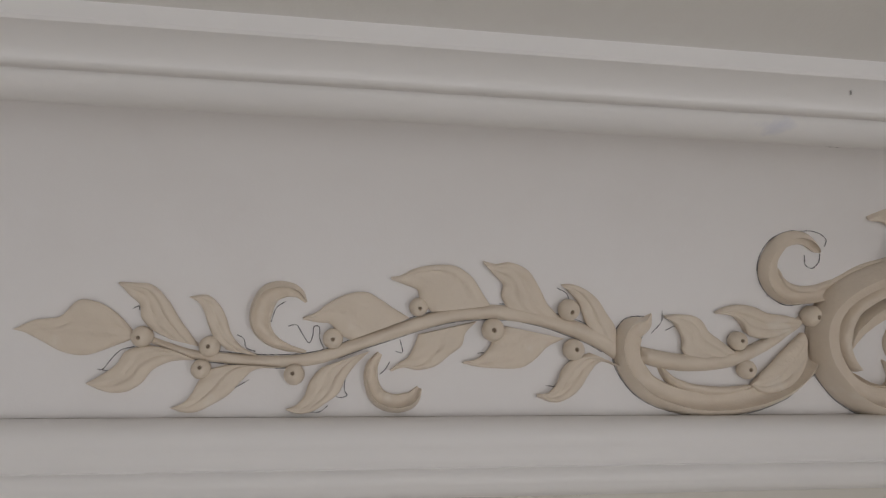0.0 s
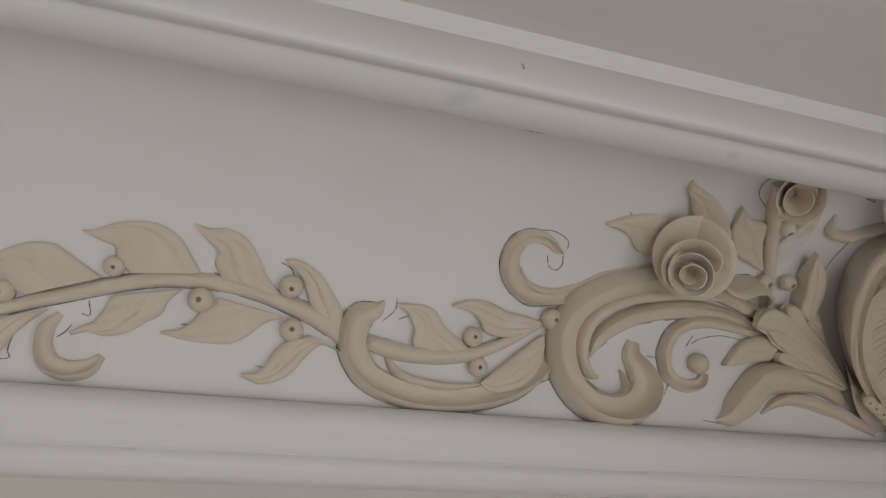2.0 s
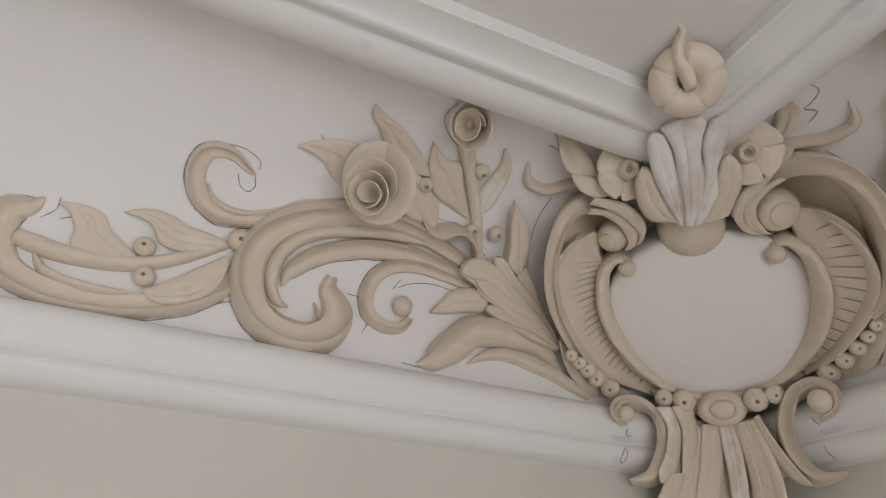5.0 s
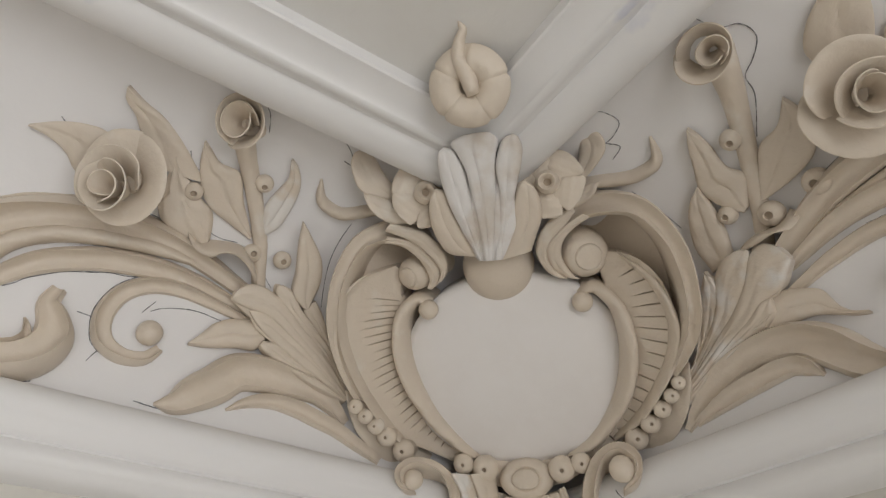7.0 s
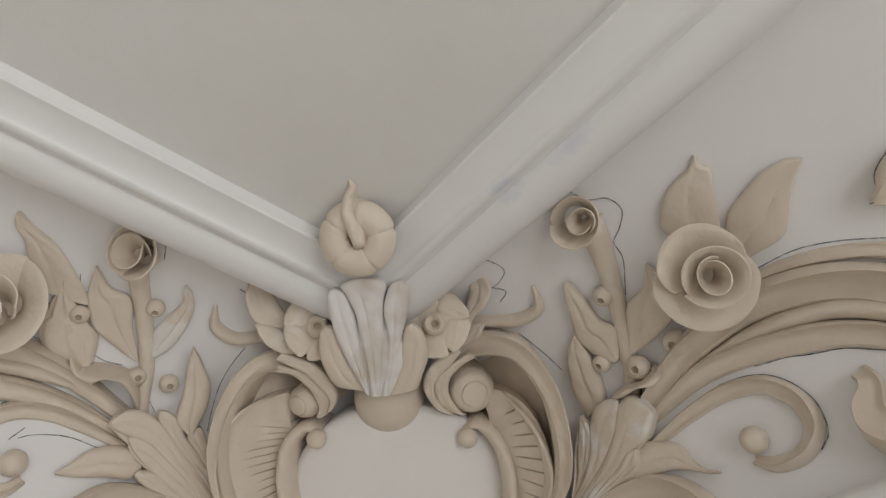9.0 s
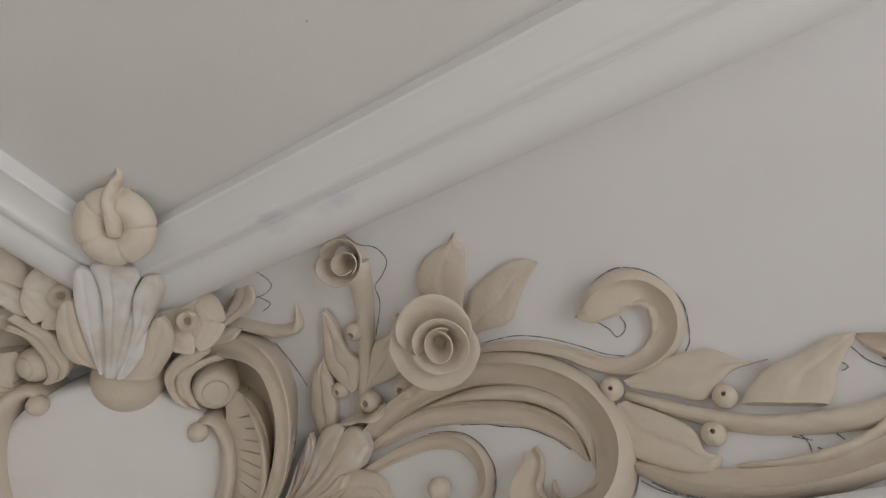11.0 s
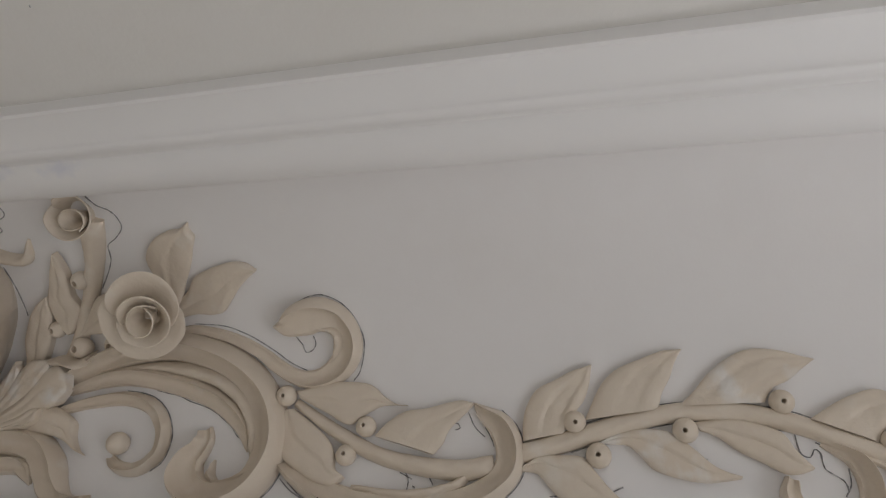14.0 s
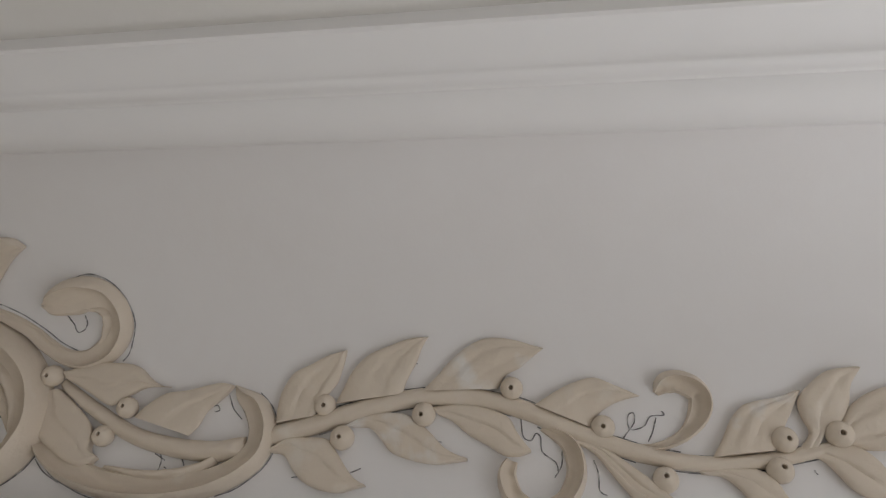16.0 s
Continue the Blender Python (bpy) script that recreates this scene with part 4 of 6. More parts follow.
blades(east, branch, [
    ([(1.343, 0.117), (1.343, 0.140), (1.348, 0.163), (1.362, 0.186), (1.386, 0.199), (1.410, 0.212), (1.435, 0.220)], [(1.397, 0.129), (1.410, 0.154), (1.424, 0.173), (1.431, 0.193), (1.435, 0.219)], ((0.4, 0.45), (0.78, 0.7))),
    ([(1.424, 0.147), (1.434, 0.170), (1.446, 0.193), (1.465, 0.213), (1.497, 0.228), (1.524, 0.238), (1.548, 0.240)], [(1.516, 0.163), (1.522, 0.184), (1.532, 0.203), (1.539, 0.223), (1.548, 0.240)], ((0.35, 0.4), (0.65, 0.6))),
    ([(1.541, 0.168), (1.560, 0.187), (1.577, 0.208), (1.600, 0.228), (1.626, 0.240), (1.659, 0.239), (1.684, 0.232), (1.699, 0.228)], [(1.641, 0.174), (1.651, 0.191), (1.670, 0.202), (1.684, 0.215), (1.699, 0.228)], ((0.3, 0.35), (0.7, 0.7)), PATCHY),
    ([(1.688, 0.155), (1.716, 0.174), (1.737, 0.185), (1.762, 0.192), (1.786, 0.184), (1.817, 0.171)], [(1.757, 0.129), (1.766, 0.145), (1.785, 0.159), (1.802, 0.166), (1.817, 0.170)], ((0.45, 0.5),)),
    ([(1.345, 0.086), (1.366, 0.099), (1.393, 0.101), (1.421, 0.099), (1.435, 0.083), (1.449, 0.066), (1.463, 0.052), (1.479, 0.044)], [(1.339, 0.079), (1.363, 0.076), (1.379, 0.058), (1.394, 0.045), (1.418, 0.035), (1.445, 0.032), (1.462, 0.038), (1.479, 0.044)], ((0.4, 0.5),)),
    ([(1.441, 0.119), (1.467, 0.133), (1.493, 0.138), (1.527, 0.135), (1.555, 0.115), (1.574, 0.097), (1.589, 0.089), (1.605, 0.084)], [(1.449, 0.117), (1.476, 0.116), (1.490, 0.104), (1.506, 0.087), (1.536, 0.077), (1.565, 0.074), (1.587, 0.078), (1.605, 0.082)], ((0.35, 0.5),), PATCHY),
    ([(1.557, 0.148), (1.590, 0.153), (1.627, 0.149), (1.656, 0.137), (1.667, 0.119), (1.677, 0.106), (1.684, 0.098)], [(1.565, 0.137), (1.583, 0.130), (1.606, 0.113), (1.632, 0.100), (1.653, 0.089), (1.670, 0.090), (1.684, 0.096)], ((0.5, 0.5),)),
    ([(1.743, 0.114), (1.770, 0.107), (1.792, 0.094), (1.814, 0.078), (1.832, 0.063), (1.849, 0.047)], [(1.736, 0.110), (1.759, 0.099), (1.778, 0.076), (1.793, 0.057), (1.808, 0.042), (1.829, 0.034), (1.848, 0.044)], ((0.35, 0.4), (0.65, 0.6))),
    ([(1.897, 0.099), (1.911, 0.123), (1.923, 0.147), (1.937, 0.163), (1.957, 0.170), (1.979, 0.175), (2.002, 0.184)], [(1.969, 0.111), (1.978, 0.129), (1.986, 0.147), (1.994, 0.164), (2.002, 0.183)], ((0.3, 0.3), (0.6, 0.6)), PATCHY),
    ([(1.994, 0.112), (2.009, 0.134), (2.001, 0.154), (1.999, 0.172), (2.013, 0.191), (2.035, 0.208), (2.070, 0.214)], [(2.016, 0.118), (2.028, 0.135), (2.044, 0.147), (2.055, 0.166), (2.059, 0.190), (2.070, 0.212)], ((0.5, 0.5),)),
    ([(2.000, 0.113), (2.028, 0.121), (2.058, 0.120), (2.078, 0.102), (2.093, 0.071)], [(2.002, 0.106), (2.019, 0.102), (2.031, 0.087), (2.042, 0.071), (2.062, 0.060), (2.091, 0.065)], ((0.5, 0.5),)),
    ([(1.881, 0.084), (1.919, 0.089), (1.950, 0.087), (1.963, 0.076), (1.972, 0.058), (1.980, 0.043)], [(1.884, 0.080), (1.908, 0.077), (1.922, 0.064), (1.934, 0.049), (1.953, 0.041), (1.980, 0.041)], ((0.45, 0.5),)),
])
leaf("leaf", east, [(2.042, 0.128), (2.08, 0.148), (2.13, 0.156), (2.2, 0.148)], 0.036, branch, folds=(-0.4, 0.4))
band("tendril", east, [(1.800, 0.111), (1.832, 0.109), (1.869, 0.126), (1.888, 0.153), (1.889, 0.174), (1.878, 0.185), (1.860, 0.190), (1.847, 0.185), (1.838, 0.174)],
     [0.006, 0.010, 0.016, 0.027, 0.028, 0.030, 0.028, 0.025, 0.008], branch, h=0.020, shape="scoop", outer=-1)
band("tendril", east, [(1.698, 0.128), (1.731, 0.107), (1.739, 0.073), (1.724, 0.04), (1.695, 0.026), (1.666, 0.038), (1.655, 0.065), (1.66, 0.085)],
     [0.01, 0.022, 0.025, 0.025, 0.026, 0.026, 0.024, 0.016], branch, h=0.022, shape="scoop", outer=1)
for a, b, r in [(1.411, 0.144, 0.0155), (1.44, 0.102, 0.017), (1.546, 0.137, 0.0165), (1.659, 0.175, 0.0155), (1.772, 0.13, 0.0155), (1.841, 0.07, 0.016), (1.979, 0.124, 0.016),
                (1.969, 0.088, 0.016), (2.04, 0.133, 0.0165)]:
    berry(east, a, b, r, branch)

scroll = thing("acanthus_scroll", east(1.19, 0.02, 0), "hollowed clay cradle scroll resting on the lower moulding", "relief ornament", "cradle scrolls")
outer_strap = band("strap", east, [(1.275, 0.166), (1.29, 0.153), (1.313, 0.136), (1.326, 0.104), (1.321, 0.074), (1.297, 0.05), (1.251, 0.031), (1.19, 0.022), (1.116, 0.027), (1.051, 0.047), (1.003, 0.08)],
     [0.004, 0.022, 0.036, 0.038, 0.038, 0.038, 0.038, 0.038, 0.036, 0.036, 0.036], scroll, h=0.026, shape="scoop", outer=1, n=70, drawn=[(1, 0.12, 0.5), (-1, 0.1, 0.2), (1, 0.7, 0.95)])
band("inner_strap", east, [(1.275, 0.076), (1.26, 0.058), (1.225, 0.045), (1.18, 0.040), (1.11, 0.048)], [0.006, 0.013, 0.014, 0.013, 0.006], outer_strap, h=0.019, n=30)

twig = thing("leafy_twig", east(1.143, 0.092, 0), "short clay twig with three leaves and pierced berries", "relief ornament", "leafy twigs")
band("stem", east, [(1.006, 0.162), (1.076, 0.122), (1.143, 0.092), (1.211, 0.079), (1.267, 0.077), (1.306, 0.086)], [0.013, 0.02, 0.023, 0.026, 0.028, 0.026], twig, h=0.021)
blades(east, twig, [
    ([(1.010, 0.180), (1.036, 0.186), (1.058, 0.193), (1.094, 0.194), (1.126, 0.190), (1.146, 0.173), (1.165, 0.163), (1.181, 0.162)], [(1.017, 0.167), (1.057, 0.149), (1.097, 0.132), (1.120, 0.146), (1.140, 0.158), (1.161, 0.161), (1.181, 0.161)], ((0.55, 0.5),)),
    ([(1.136, 0.117), (1.153, 0.136), (1.176, 0.152), (1.209, 0.158), (1.238, 0.166), (1.259, 0.170), (1.276, 0.167)], [(1.223, 0.095), (1.236, 0.111), (1.242, 0.127), (1.258, 0.144), (1.269, 0.156), (1.276, 0.165)], ((0.6, 0.6),)),
    ([(1.006, 0.153), (1.039, 0.132), (1.069, 0.108), (1.079, 0.093), (1.082, 0.072), (1.096, 0.061)], [(0.992, 0.151), (0.985, 0.130), (0.983, 0.101), (0.999, 0.081), (1.030, 0.062), (1.058, 0.049), (1.085, 0.047), (1.099, 0.059)], ((0.5, 0.45),)),
], level=0.005)
for a, b, r in [(1.122, 0.13, 0.0155), (1.097, 0.089, 0.0155), (0.993, 0.172, 0.0165)]:
    berry(east, a, b, r, twig, stand=0.7)

curled = thing("curled_tendril", east(1.006, 0.203, 0), "clay tendril that ends in an open curl on the cove", "relief ornament", "curled tendrils")


def lifted_curl(a, b, d):
    """The east cove, with the free end of the curl bent away from it."""
    return east(a, b, d + (0.022 * min(1.0, max(0.0, (1.075 - a) / 0.075)) if a > 0.96 and b > 0.245 and d > 0 else 0.0))


outer_strap = band("strap", lifted_curl, [(0.77, 0.262), (0.821, 0.274), (0.870, 0.267), (0.911, 0.253), (0.948, 0.234), (0.973, 0.216), (0.998, 0.202), (1.026, 0.196), (1.052, 0.201), (1.075, 0.217), (1.087, 0.240), (1.086, 0.268), (1.068, 0.290), (1.043, 0.297), (1.021, 0.291), (0.999, 0.282), (0.978, 0.281)],
     [0.014, 0.014, 0.017, 0.019, 0.020, 0.023, 0.024, 0.028, 0.034, 0.042, 0.044, 0.043, 0.048, 0.055, 0.055, 0.034, 0.003], curled, h=0.022, shape="scoop", outer=-1, n=90)
band("inner_lip", lifted_curl, [(1.040, 0.277), (1.053, 0.274), (1.066, 0.271), (1.073, 0.260), (1.072, 0.245), (1.066, 0.230), (1.054, 0.216)], [0.003, 0.008, 0.011, 0.012, 0.012, 0.009, 0.003], outer_strap, h=0.015, n=40)

c_scroll = thing("c_scroll", east(0.96, 0.05, 0), "large hollowed clay scroll with layered inner straps", "relief ornament", "large scrolls")
outer_strap = band("strap", east, [(0.56, 0.165), (0.594, 0.188), (0.684, 0.231), (0.752, 0.246), (0.82, 0.246), (0.892, 0.224), (0.942, 0.187), (0.97, 0.137), (0.976, 0.089), (0.963, 0.048),
                     (0.929, 0.024), (0.886, 0.021), (0.857, 0.042), (0.853, 0.070), (0.864, 0.092), (0.866, 0.105), (0.860, 0.119)],
     [0.02, 0.028, 0.04, 0.046, 0.048, 0.05, 0.051, 0.052, 0.052, 0.050, 0.048, 0.048, 0.047, 0.037, 0.026, 0.024, 0.022], c_scroll, h=0.044, shape="scoop", outer=1, n=110, drawn=[(1, 0.18, 0.30), (1, 0.6, 0.82), (-1, 0.3, 0.5)])
band("inner_lip", east, [(0.962, 0.066), (0.944, 0.044), (0.908, 0.034), (0.889, 0.050), (0.887, 0.076)], [0.004, 0.016, 0.02, 0.016, 0.003], outer_strap, h=0.024, shape="scoop", outer=-1, n=40)
band("inner_strap", east, [(0.585, 0.172), (0.695, 0.199), (0.785, 0.191), (0.874, 0.163), (0.922, 0.126), (0.938, 0.09)],
     [0.014, 0.032, 0.036, 0.034, 0.028, 0.006], outer_strap, h=0.022, shape="scoop", outer=1, n=60, drawn=[(-1, 0.4, 0.9)])
band("inner_strap", east, [(0.70, 0.214), (0.802, 0.213), (0.885, 0.191), (0.931, 0.154), (0.948, 0.113), (0.946, 0.078)], [0.006, 0.022, 0.025, 0.025, 0.02, 0.005], outer_strap, h=0.026, n=60)

spiral = thing("spiral_scroll", east(0.72, 0.09, 0), "small clay spiral scroll round a ball", "relief ornament", "spiral scrolls")
band("strap", east, [(0.56, 0.136), (0.647, 0.157), (0.711, 0.163), (0.759, 0.149), (0.785, 0.115), (0.785, 0.079), (0.763, 0.058), (0.728, 0.057), (0.703, 0.072)],
     [0.01, 0.02, 0.024, 0.026, 0.026, 0.025, 0.023, 0.020, 0.013], spiral, h=0.020, shape="scoop", outer=1, n=60, drawn=[(1, 0.3, 0.75)])
p, x, y, z = frame_at(east, 0.716, 0.092, 0.0)
turned("ball", p + z * 0.012, z, [(0.0175 * math.sin(radians(q)), 0.0175 * math.cos(radians(q))) for q in (3, 20, 40, 60, 80, 100, 125, 150)], (CLAY,), spiral)

tagged(blade("lobed_leaf", east, [(0.565, 0.153), (0.599, 0.139), (0.619, 0.125), (0.626, 0.101), (0.640, 0.082), (0.657, 0.073)], [(0.530, 0.101), (0.564, 0.101), (0.595, 0.098), (0.617, 0.089), (0.638, 0.078), (0.656, 0.072)], None, ((0.5, 0.5),), h=0.016, level=0.004), "short curved clay leaf beside the spiral scroll", "relief ornament", "lobed leaves")
sweeping = thing("sweeping_leaf", east(0.5, 0.05, 0), "long sweeping clay leaf above the lower moulding", "relief ornament", "sweeping leaves")
band("blade", east, [(0.361, 0.023), (0.434, 0.068), (0.488, 0.086), (0.540, 0.085), (0.572, 0.074), (0.601, 0.049), (0.625, 0.021), (0.650, 0.003), (0.674, 0.002), (0.696, 0.014)],
     [0.010, 0.036, 0.042, 0.048, 0.052, 0.056, 0.048, 0.034, 0.020, 0.003], sweeping, h=0.034, shape="scoop", outer=1, n=70)
band("under_blade", east, [(0.379, 0.027), (0.451, 0.043), (0.503, 0.049), (0.541, 0.050), (0.564, 0.038), (0.574, 0.025)], [0.010, 0.026, 0.028, 0.026, 0.022, 0.006], sweeping, h=0.020, shape="scoop", outer=1, n=40)

acanthus = thing("acanthus_leaf", east(0.5, 0.12, 0), "broad lobed clay acanthus leaf pointing up from the cartouche", "relief ornament", "acanthus leaves")
fan("sheet", east, (0.399, 0.073), [
    [(0.395, 0.091), (0.422, 0.108), (0.440, 0.133), (0.456, 0.163), (0.471, 0.195), (0.488, 0.215), (0.501, 0.227), (0.503, 0.219), (0.504, 0.210)],
    [(0.504, 0.210), (0.524, 0.224), (0.541, 0.229), (0.554, 0.228), (0.566, 0.227), (0.567, 0.218)],
    [(0.567, 0.218), (0.583, 0.222), (0.593, 0.216), (0.599, 0.206), (0.605, 0.193), (0.611, 0.179), (0.602, 0.172)],
    [(0.602, 0.172), (0.603, 0.167), (0.592, 0.156), (0.578, 0.145), (0.561, 0.146), (0.548, 0.144)],
    [(0.548, 0.144), (0.557, 0.138), (0.555, 0.124), (0.541, 0.113), (0.528, 0.107), (0.498, 0.105), (0.466, 0.095), (0.432, 0.080), (0.408, 0.070)]], PATCHY, acanthus)
for rise, left, right in [
    (0.02, [(0.385, 0.083), (0.440, 0.137), (0.464, 0.174), (0.485, 0.205), (0.502, 0.226)], [(0.388, 0.074), (0.451, 0.127), (0.487, 0.162), (0.504, 0.187), (0.507, 0.210)]),
    (0.02, [(0.387, 0.064), (0.463, 0.097), (0.509, 0.108), (0.544, 0.118), (0.558, 0.120)], [(0.385, 0.050), (0.452, 0.089), (0.489, 0.107), (0.518, 0.107), (0.538, 0.106)]),
    (0.025, [(0.386, 0.078), (0.447, 0.129), (0.486, 0.168), (0.509, 0.205), (0.529, 0.226), (0.555, 0.229), (0.571, 0.225)], [(0.388, 0.069), (0.462, 0.117), (0.506, 0.142), (0.540, 0.172), (0.563, 0.197), (0.573, 0.217)]),
    (0.024, [(0.387, 0.068), (0.467, 0.105), (0.517, 0.125), (0.551, 0.142), (0.564, 0.142)], [(0.389, 0.057), (0.472, 0.096), (0.517, 0.104), (0.545, 0.110), (0.559, 0.121), (0.563, 0.135)]),
    (0.029, [(0.386, 0.073), (0.458, 0.119), (0.504, 0.148), (0.540, 0.177), (0.570, 0.212), (0.591, 0.219), (0.606, 0.205), (0.614, 0.180)], [(0.388, 0.062), (0.465, 0.101), (0.520, 0.121), (0.560, 0.142), (0.584, 0.147), (0.599, 0.161), (0.613, 0.175)]),
]:
    blade("lobe", east, left, right, acanthus, ((0.5, 0.5),), PATCHY, h=0.010, level=0.002 + 0.7 * rise, lift=0.008, thick=0.012, depth=0.002)

rose_thing = thing("rose", east(0.81, 0.33, 0), "open clay rose with leaves, standing off the cove", "relief ornament", "roses")
rose(east, 0.793, 0.326, 0.066, (-0.62, -0.33, -0.71), rose_thing, [
    ((64, 292), (0.018, -0.026), (0.072, -0.002), 0.02, 0.55, 0.03, 0.0, 0.93),
    ((-108, 112), (0.018, -0.020), (0.066, 0.013), 0.02, 0.35, 0.04, 0.0, 0.80),
    ((112, 478), (0.016, -0.014), (0.040, 0.022), 0.12, 0.22, 0.03, 1.0, 1.0),
    ((-30, 385), (0.009, -0.012), (0.022, 0.028), 0.22, 0.02, 0.10, 1.0, 1.0)], (0.002, -0.009, -0.008))
blades(east, rose_thing, [
    ([(0.779, 0.314), (0.780, 0.357), (0.774, 0.397), (0.797, 0.427), (0.825, 0.442), (0.850, 0.444), (0.867, 0.454)], [(0.812, 0.308), (0.828, 0.348), (0.848, 0.381), (0.861, 0.409), (0.871, 0.428), (0.866, 0.442), (0.868, 0.454)], ((0.5, 0.5),)),
    ([(0.792, 0.313), (0.828, 0.338), (0.848, 0.362), (0.872, 0.373), (0.893, 0.380), (0.917, 0.385), (0.940, 0.381), (0.955, 0.369)], [(0.798, 0.291), (0.839, 0.300), (0.869, 0.299), (0.889, 0.304), (0.905, 0.322), (0.921, 0.341), (0.937, 0.355), (0.954, 0.367)], ((0.5, 0.5),)),
])

bud = thing("rosebud", east(0.62, 0.30, 0), "clay rosebud on a stalk with side leaves and small berries", "relief ornament", "rosebuds")
band("stalk", east, [(0.578, 0.2), (0.595, 0.232), (0.628, 0.3), (0.658, 0.362), (0.687, 0.42), (0.708, 0.475)], [0.02, 0.024, 0.026, 0.028, 0.034, 0.046], bud, h=0.026, n=40)
rosebud(east, 0.704, 0.500, 0.032, (-0.62, -0.16, -0.76), bud, 0.036, 0.020, 60, (0.002, -0.009, -0.006))
blades(east, bud, [
    ([(0.592, 0.270), (0.575, 0.291), (0.565, 0.332), (0.582, 0.370), (0.597, 0.398), (0.612, 0.418)], [(0.603, 0.275), (0.627, 0.317), (0.616, 0.337), (0.618, 0.375), (0.617, 0.405), (0.614, 0.418)], ((0.5, 0.5),)),
    ([(0.504, 0.219), (0.504, 0.264), (0.523, 0.305), (0.544, 0.328), (0.567, 0.341)], [(0.543, 0.225), (0.557, 0.261), (0.563, 0.296), (0.566, 0.318), (0.567, 0.341)], ((0.5, 0.5),)),
    ([(0.620, 0.272), (0.641, 0.306), (0.666, 0.337), (0.696, 0.344), (0.723, 0.370)], [(0.632, 0.269), (0.672, 0.273), (0.709, 0.286), (0.731, 0.317), (0.730, 0.348), (0.724, 0.370)], ((0.4, 0.4),)),
], level=0.008)
for a, b, r in [(0.644, 0.367, 0.014), (0.69, 0.253, 0.0165), (0.622, 0.248, 0.0165), (0.573, 0.28, 0.013)]:
    berry(east, a, b, r * 1.15, bud, stand=0.9, pit=0.30)
hood("turned_leaf", east, [(0.558, 0.223), (0.589, 0.22), (0.618, 0.22), (0.638, 0.213), (0.651, 0.22), (0.648, 0.235)], [(0.555, 0.229), (0.57, 0.234), (0.593, 0.236), (0.614, 0.231), (0.63, 0.235), (0.64, 0.242)], bud, reach=0.055)

tagged(band("hooked_tendril", east, [(0.43, 0.462), (0.462, 0.44), (0.505, 0.411), (0.546, 0.407), (0.567, 0.441)], [0.02, 0.02, 0.021, 0.019, 0.004], None, h=0.018, n=36),
       "small hooked clay tendril beside the flower", "relief ornament", "hooked tendrils")

# ---------------------------------------------------------------- the corner: cartouche, crest, flowers and pendant leaves
cartouche = thing("cartouche", shield_plane(0, 0, 0), "clay cartouche with a smooth blank shield across the corner", "relief ornament")


def shield():
    """A smooth, slightly domed field, egg-shaped, with deep sides."""
    rings, segs, verts, faces = 14, 64, [], []
    for i in range(rings + 1):
        f = i / rings
        for k in range(segs):
            q = 2 * math.pi * k / segs
            c, s = math.cos(q), math.sin(q)
            ra = 0.180 * abs(c) ** 0.9 * (1 if c > 0 else -1)
            rb = (0.155 if s > 0 else 0.165) * abs(s) ** 0.9 * (1 if s > 0 else -1)
            verts.append(shield_plane(0.003 + ra * f, 0.022 + rb * f, 0.012 + 0.013 * (1 - f ** 2.4)))
    for k in range(segs):
        verts.append(verts[rings * segs + k] - FACING * 0.12)
    for i in range(rings + 1):
        for k in range(segs):
            a, b = i * segs + k, i * segs + (k + 1) % segs
            faces.append((a, b, b + segs, a + segs))
    ob = mesh_ob("shield", verts, faces, SHIELD, cartouche, True, "smooth blank shield of pale pinkish plaster")
    bm = bmesh.new()
    bm.from_mesh(ob.data)
    bmesh.ops.remove_doubles(bm, verts=bm.verts, dist=0.0003)
    bmesh.ops.recalc_face_normals(bm, faces=bm.faces)
    bm.to_mesh(ob.data)
    bm.free()


SHIELD = material("smooth_shield_plaster", (0.885, 0.85, 0.82), 0.5, [(160, 0.12, 0.0008), (14, 0.3, 0.003)], [(8, (0.82, 0.775, 0.735), 0.45, 0.72, 0.5), (55, (0.90, 0.87, 0.85), 0.5, 0.8, 0.4)], seed=7.0)
shield()
rims = [None, None]
rims[0] = band("rim", cartouche_ground, [(-0.118, 0.142), (-0.138, 0.152), (-0.162, 0.135), (-0.174, 0.088), (-0.171, 0.033), (-0.146, -0.04), (-0.121, -0.080), (-0.095, -0.110), (-0.066, -0.134)],
     [0.014, 0.020, 0.024, 0.025, 0.025, 0.024, 0.022, 0.018, 0.007], cartouche, h=0.034, floor=-0.07, n=70)
rims[1] = band("rim", cartouche_ground, [(0.12, 0.132), (0.142, 0.142), (0.172, 0.114), (0.185, 0.054), (0.174, -0.02), (0.142, -0.082), (0.110, -0.116), (0.068, -0.138)],
     [0.014, 0.020, 0.024, 0.025, 0.024, 0.022, 0.018, 0.007], cartouche, h=0.034, floor=-0.07, n=70)
for a, b in [(-0.122, 0.134), (0.124, 0.122)]:
    p, x, y, z = frame_at(cartouche_ground, a, b, 0.0)
    turned("rim_knob", p + z * 0.022, z, [(0.0165 * math.sin(radians(q)), 0.0165 * math.cos(radians(q))) for q in (3, 20, 40, 60, 80, 100, 125, 150)], (CLAY,), rims[a > 0])
band("ribbed_wing", cartouche_ground, [(-0.165, 0.205), (-0.196, 0.176), (-0.210, 0.135), (-0.214, 0.072), (-0.200, 0.0), (-0.163, -0.077), (-0.105, -0.136)],
     [0.016, 0.072, 0.086, 0.078, 0.060, 0.040, 0.016], cartouche, h=0.020, shape="dish", outer=-1, level=-0.006, floor=-0.07, n=560, m=21, ribs=(29, 0.16, 0.93, 1, 0.0, 0.008, 0.17, 0.82))
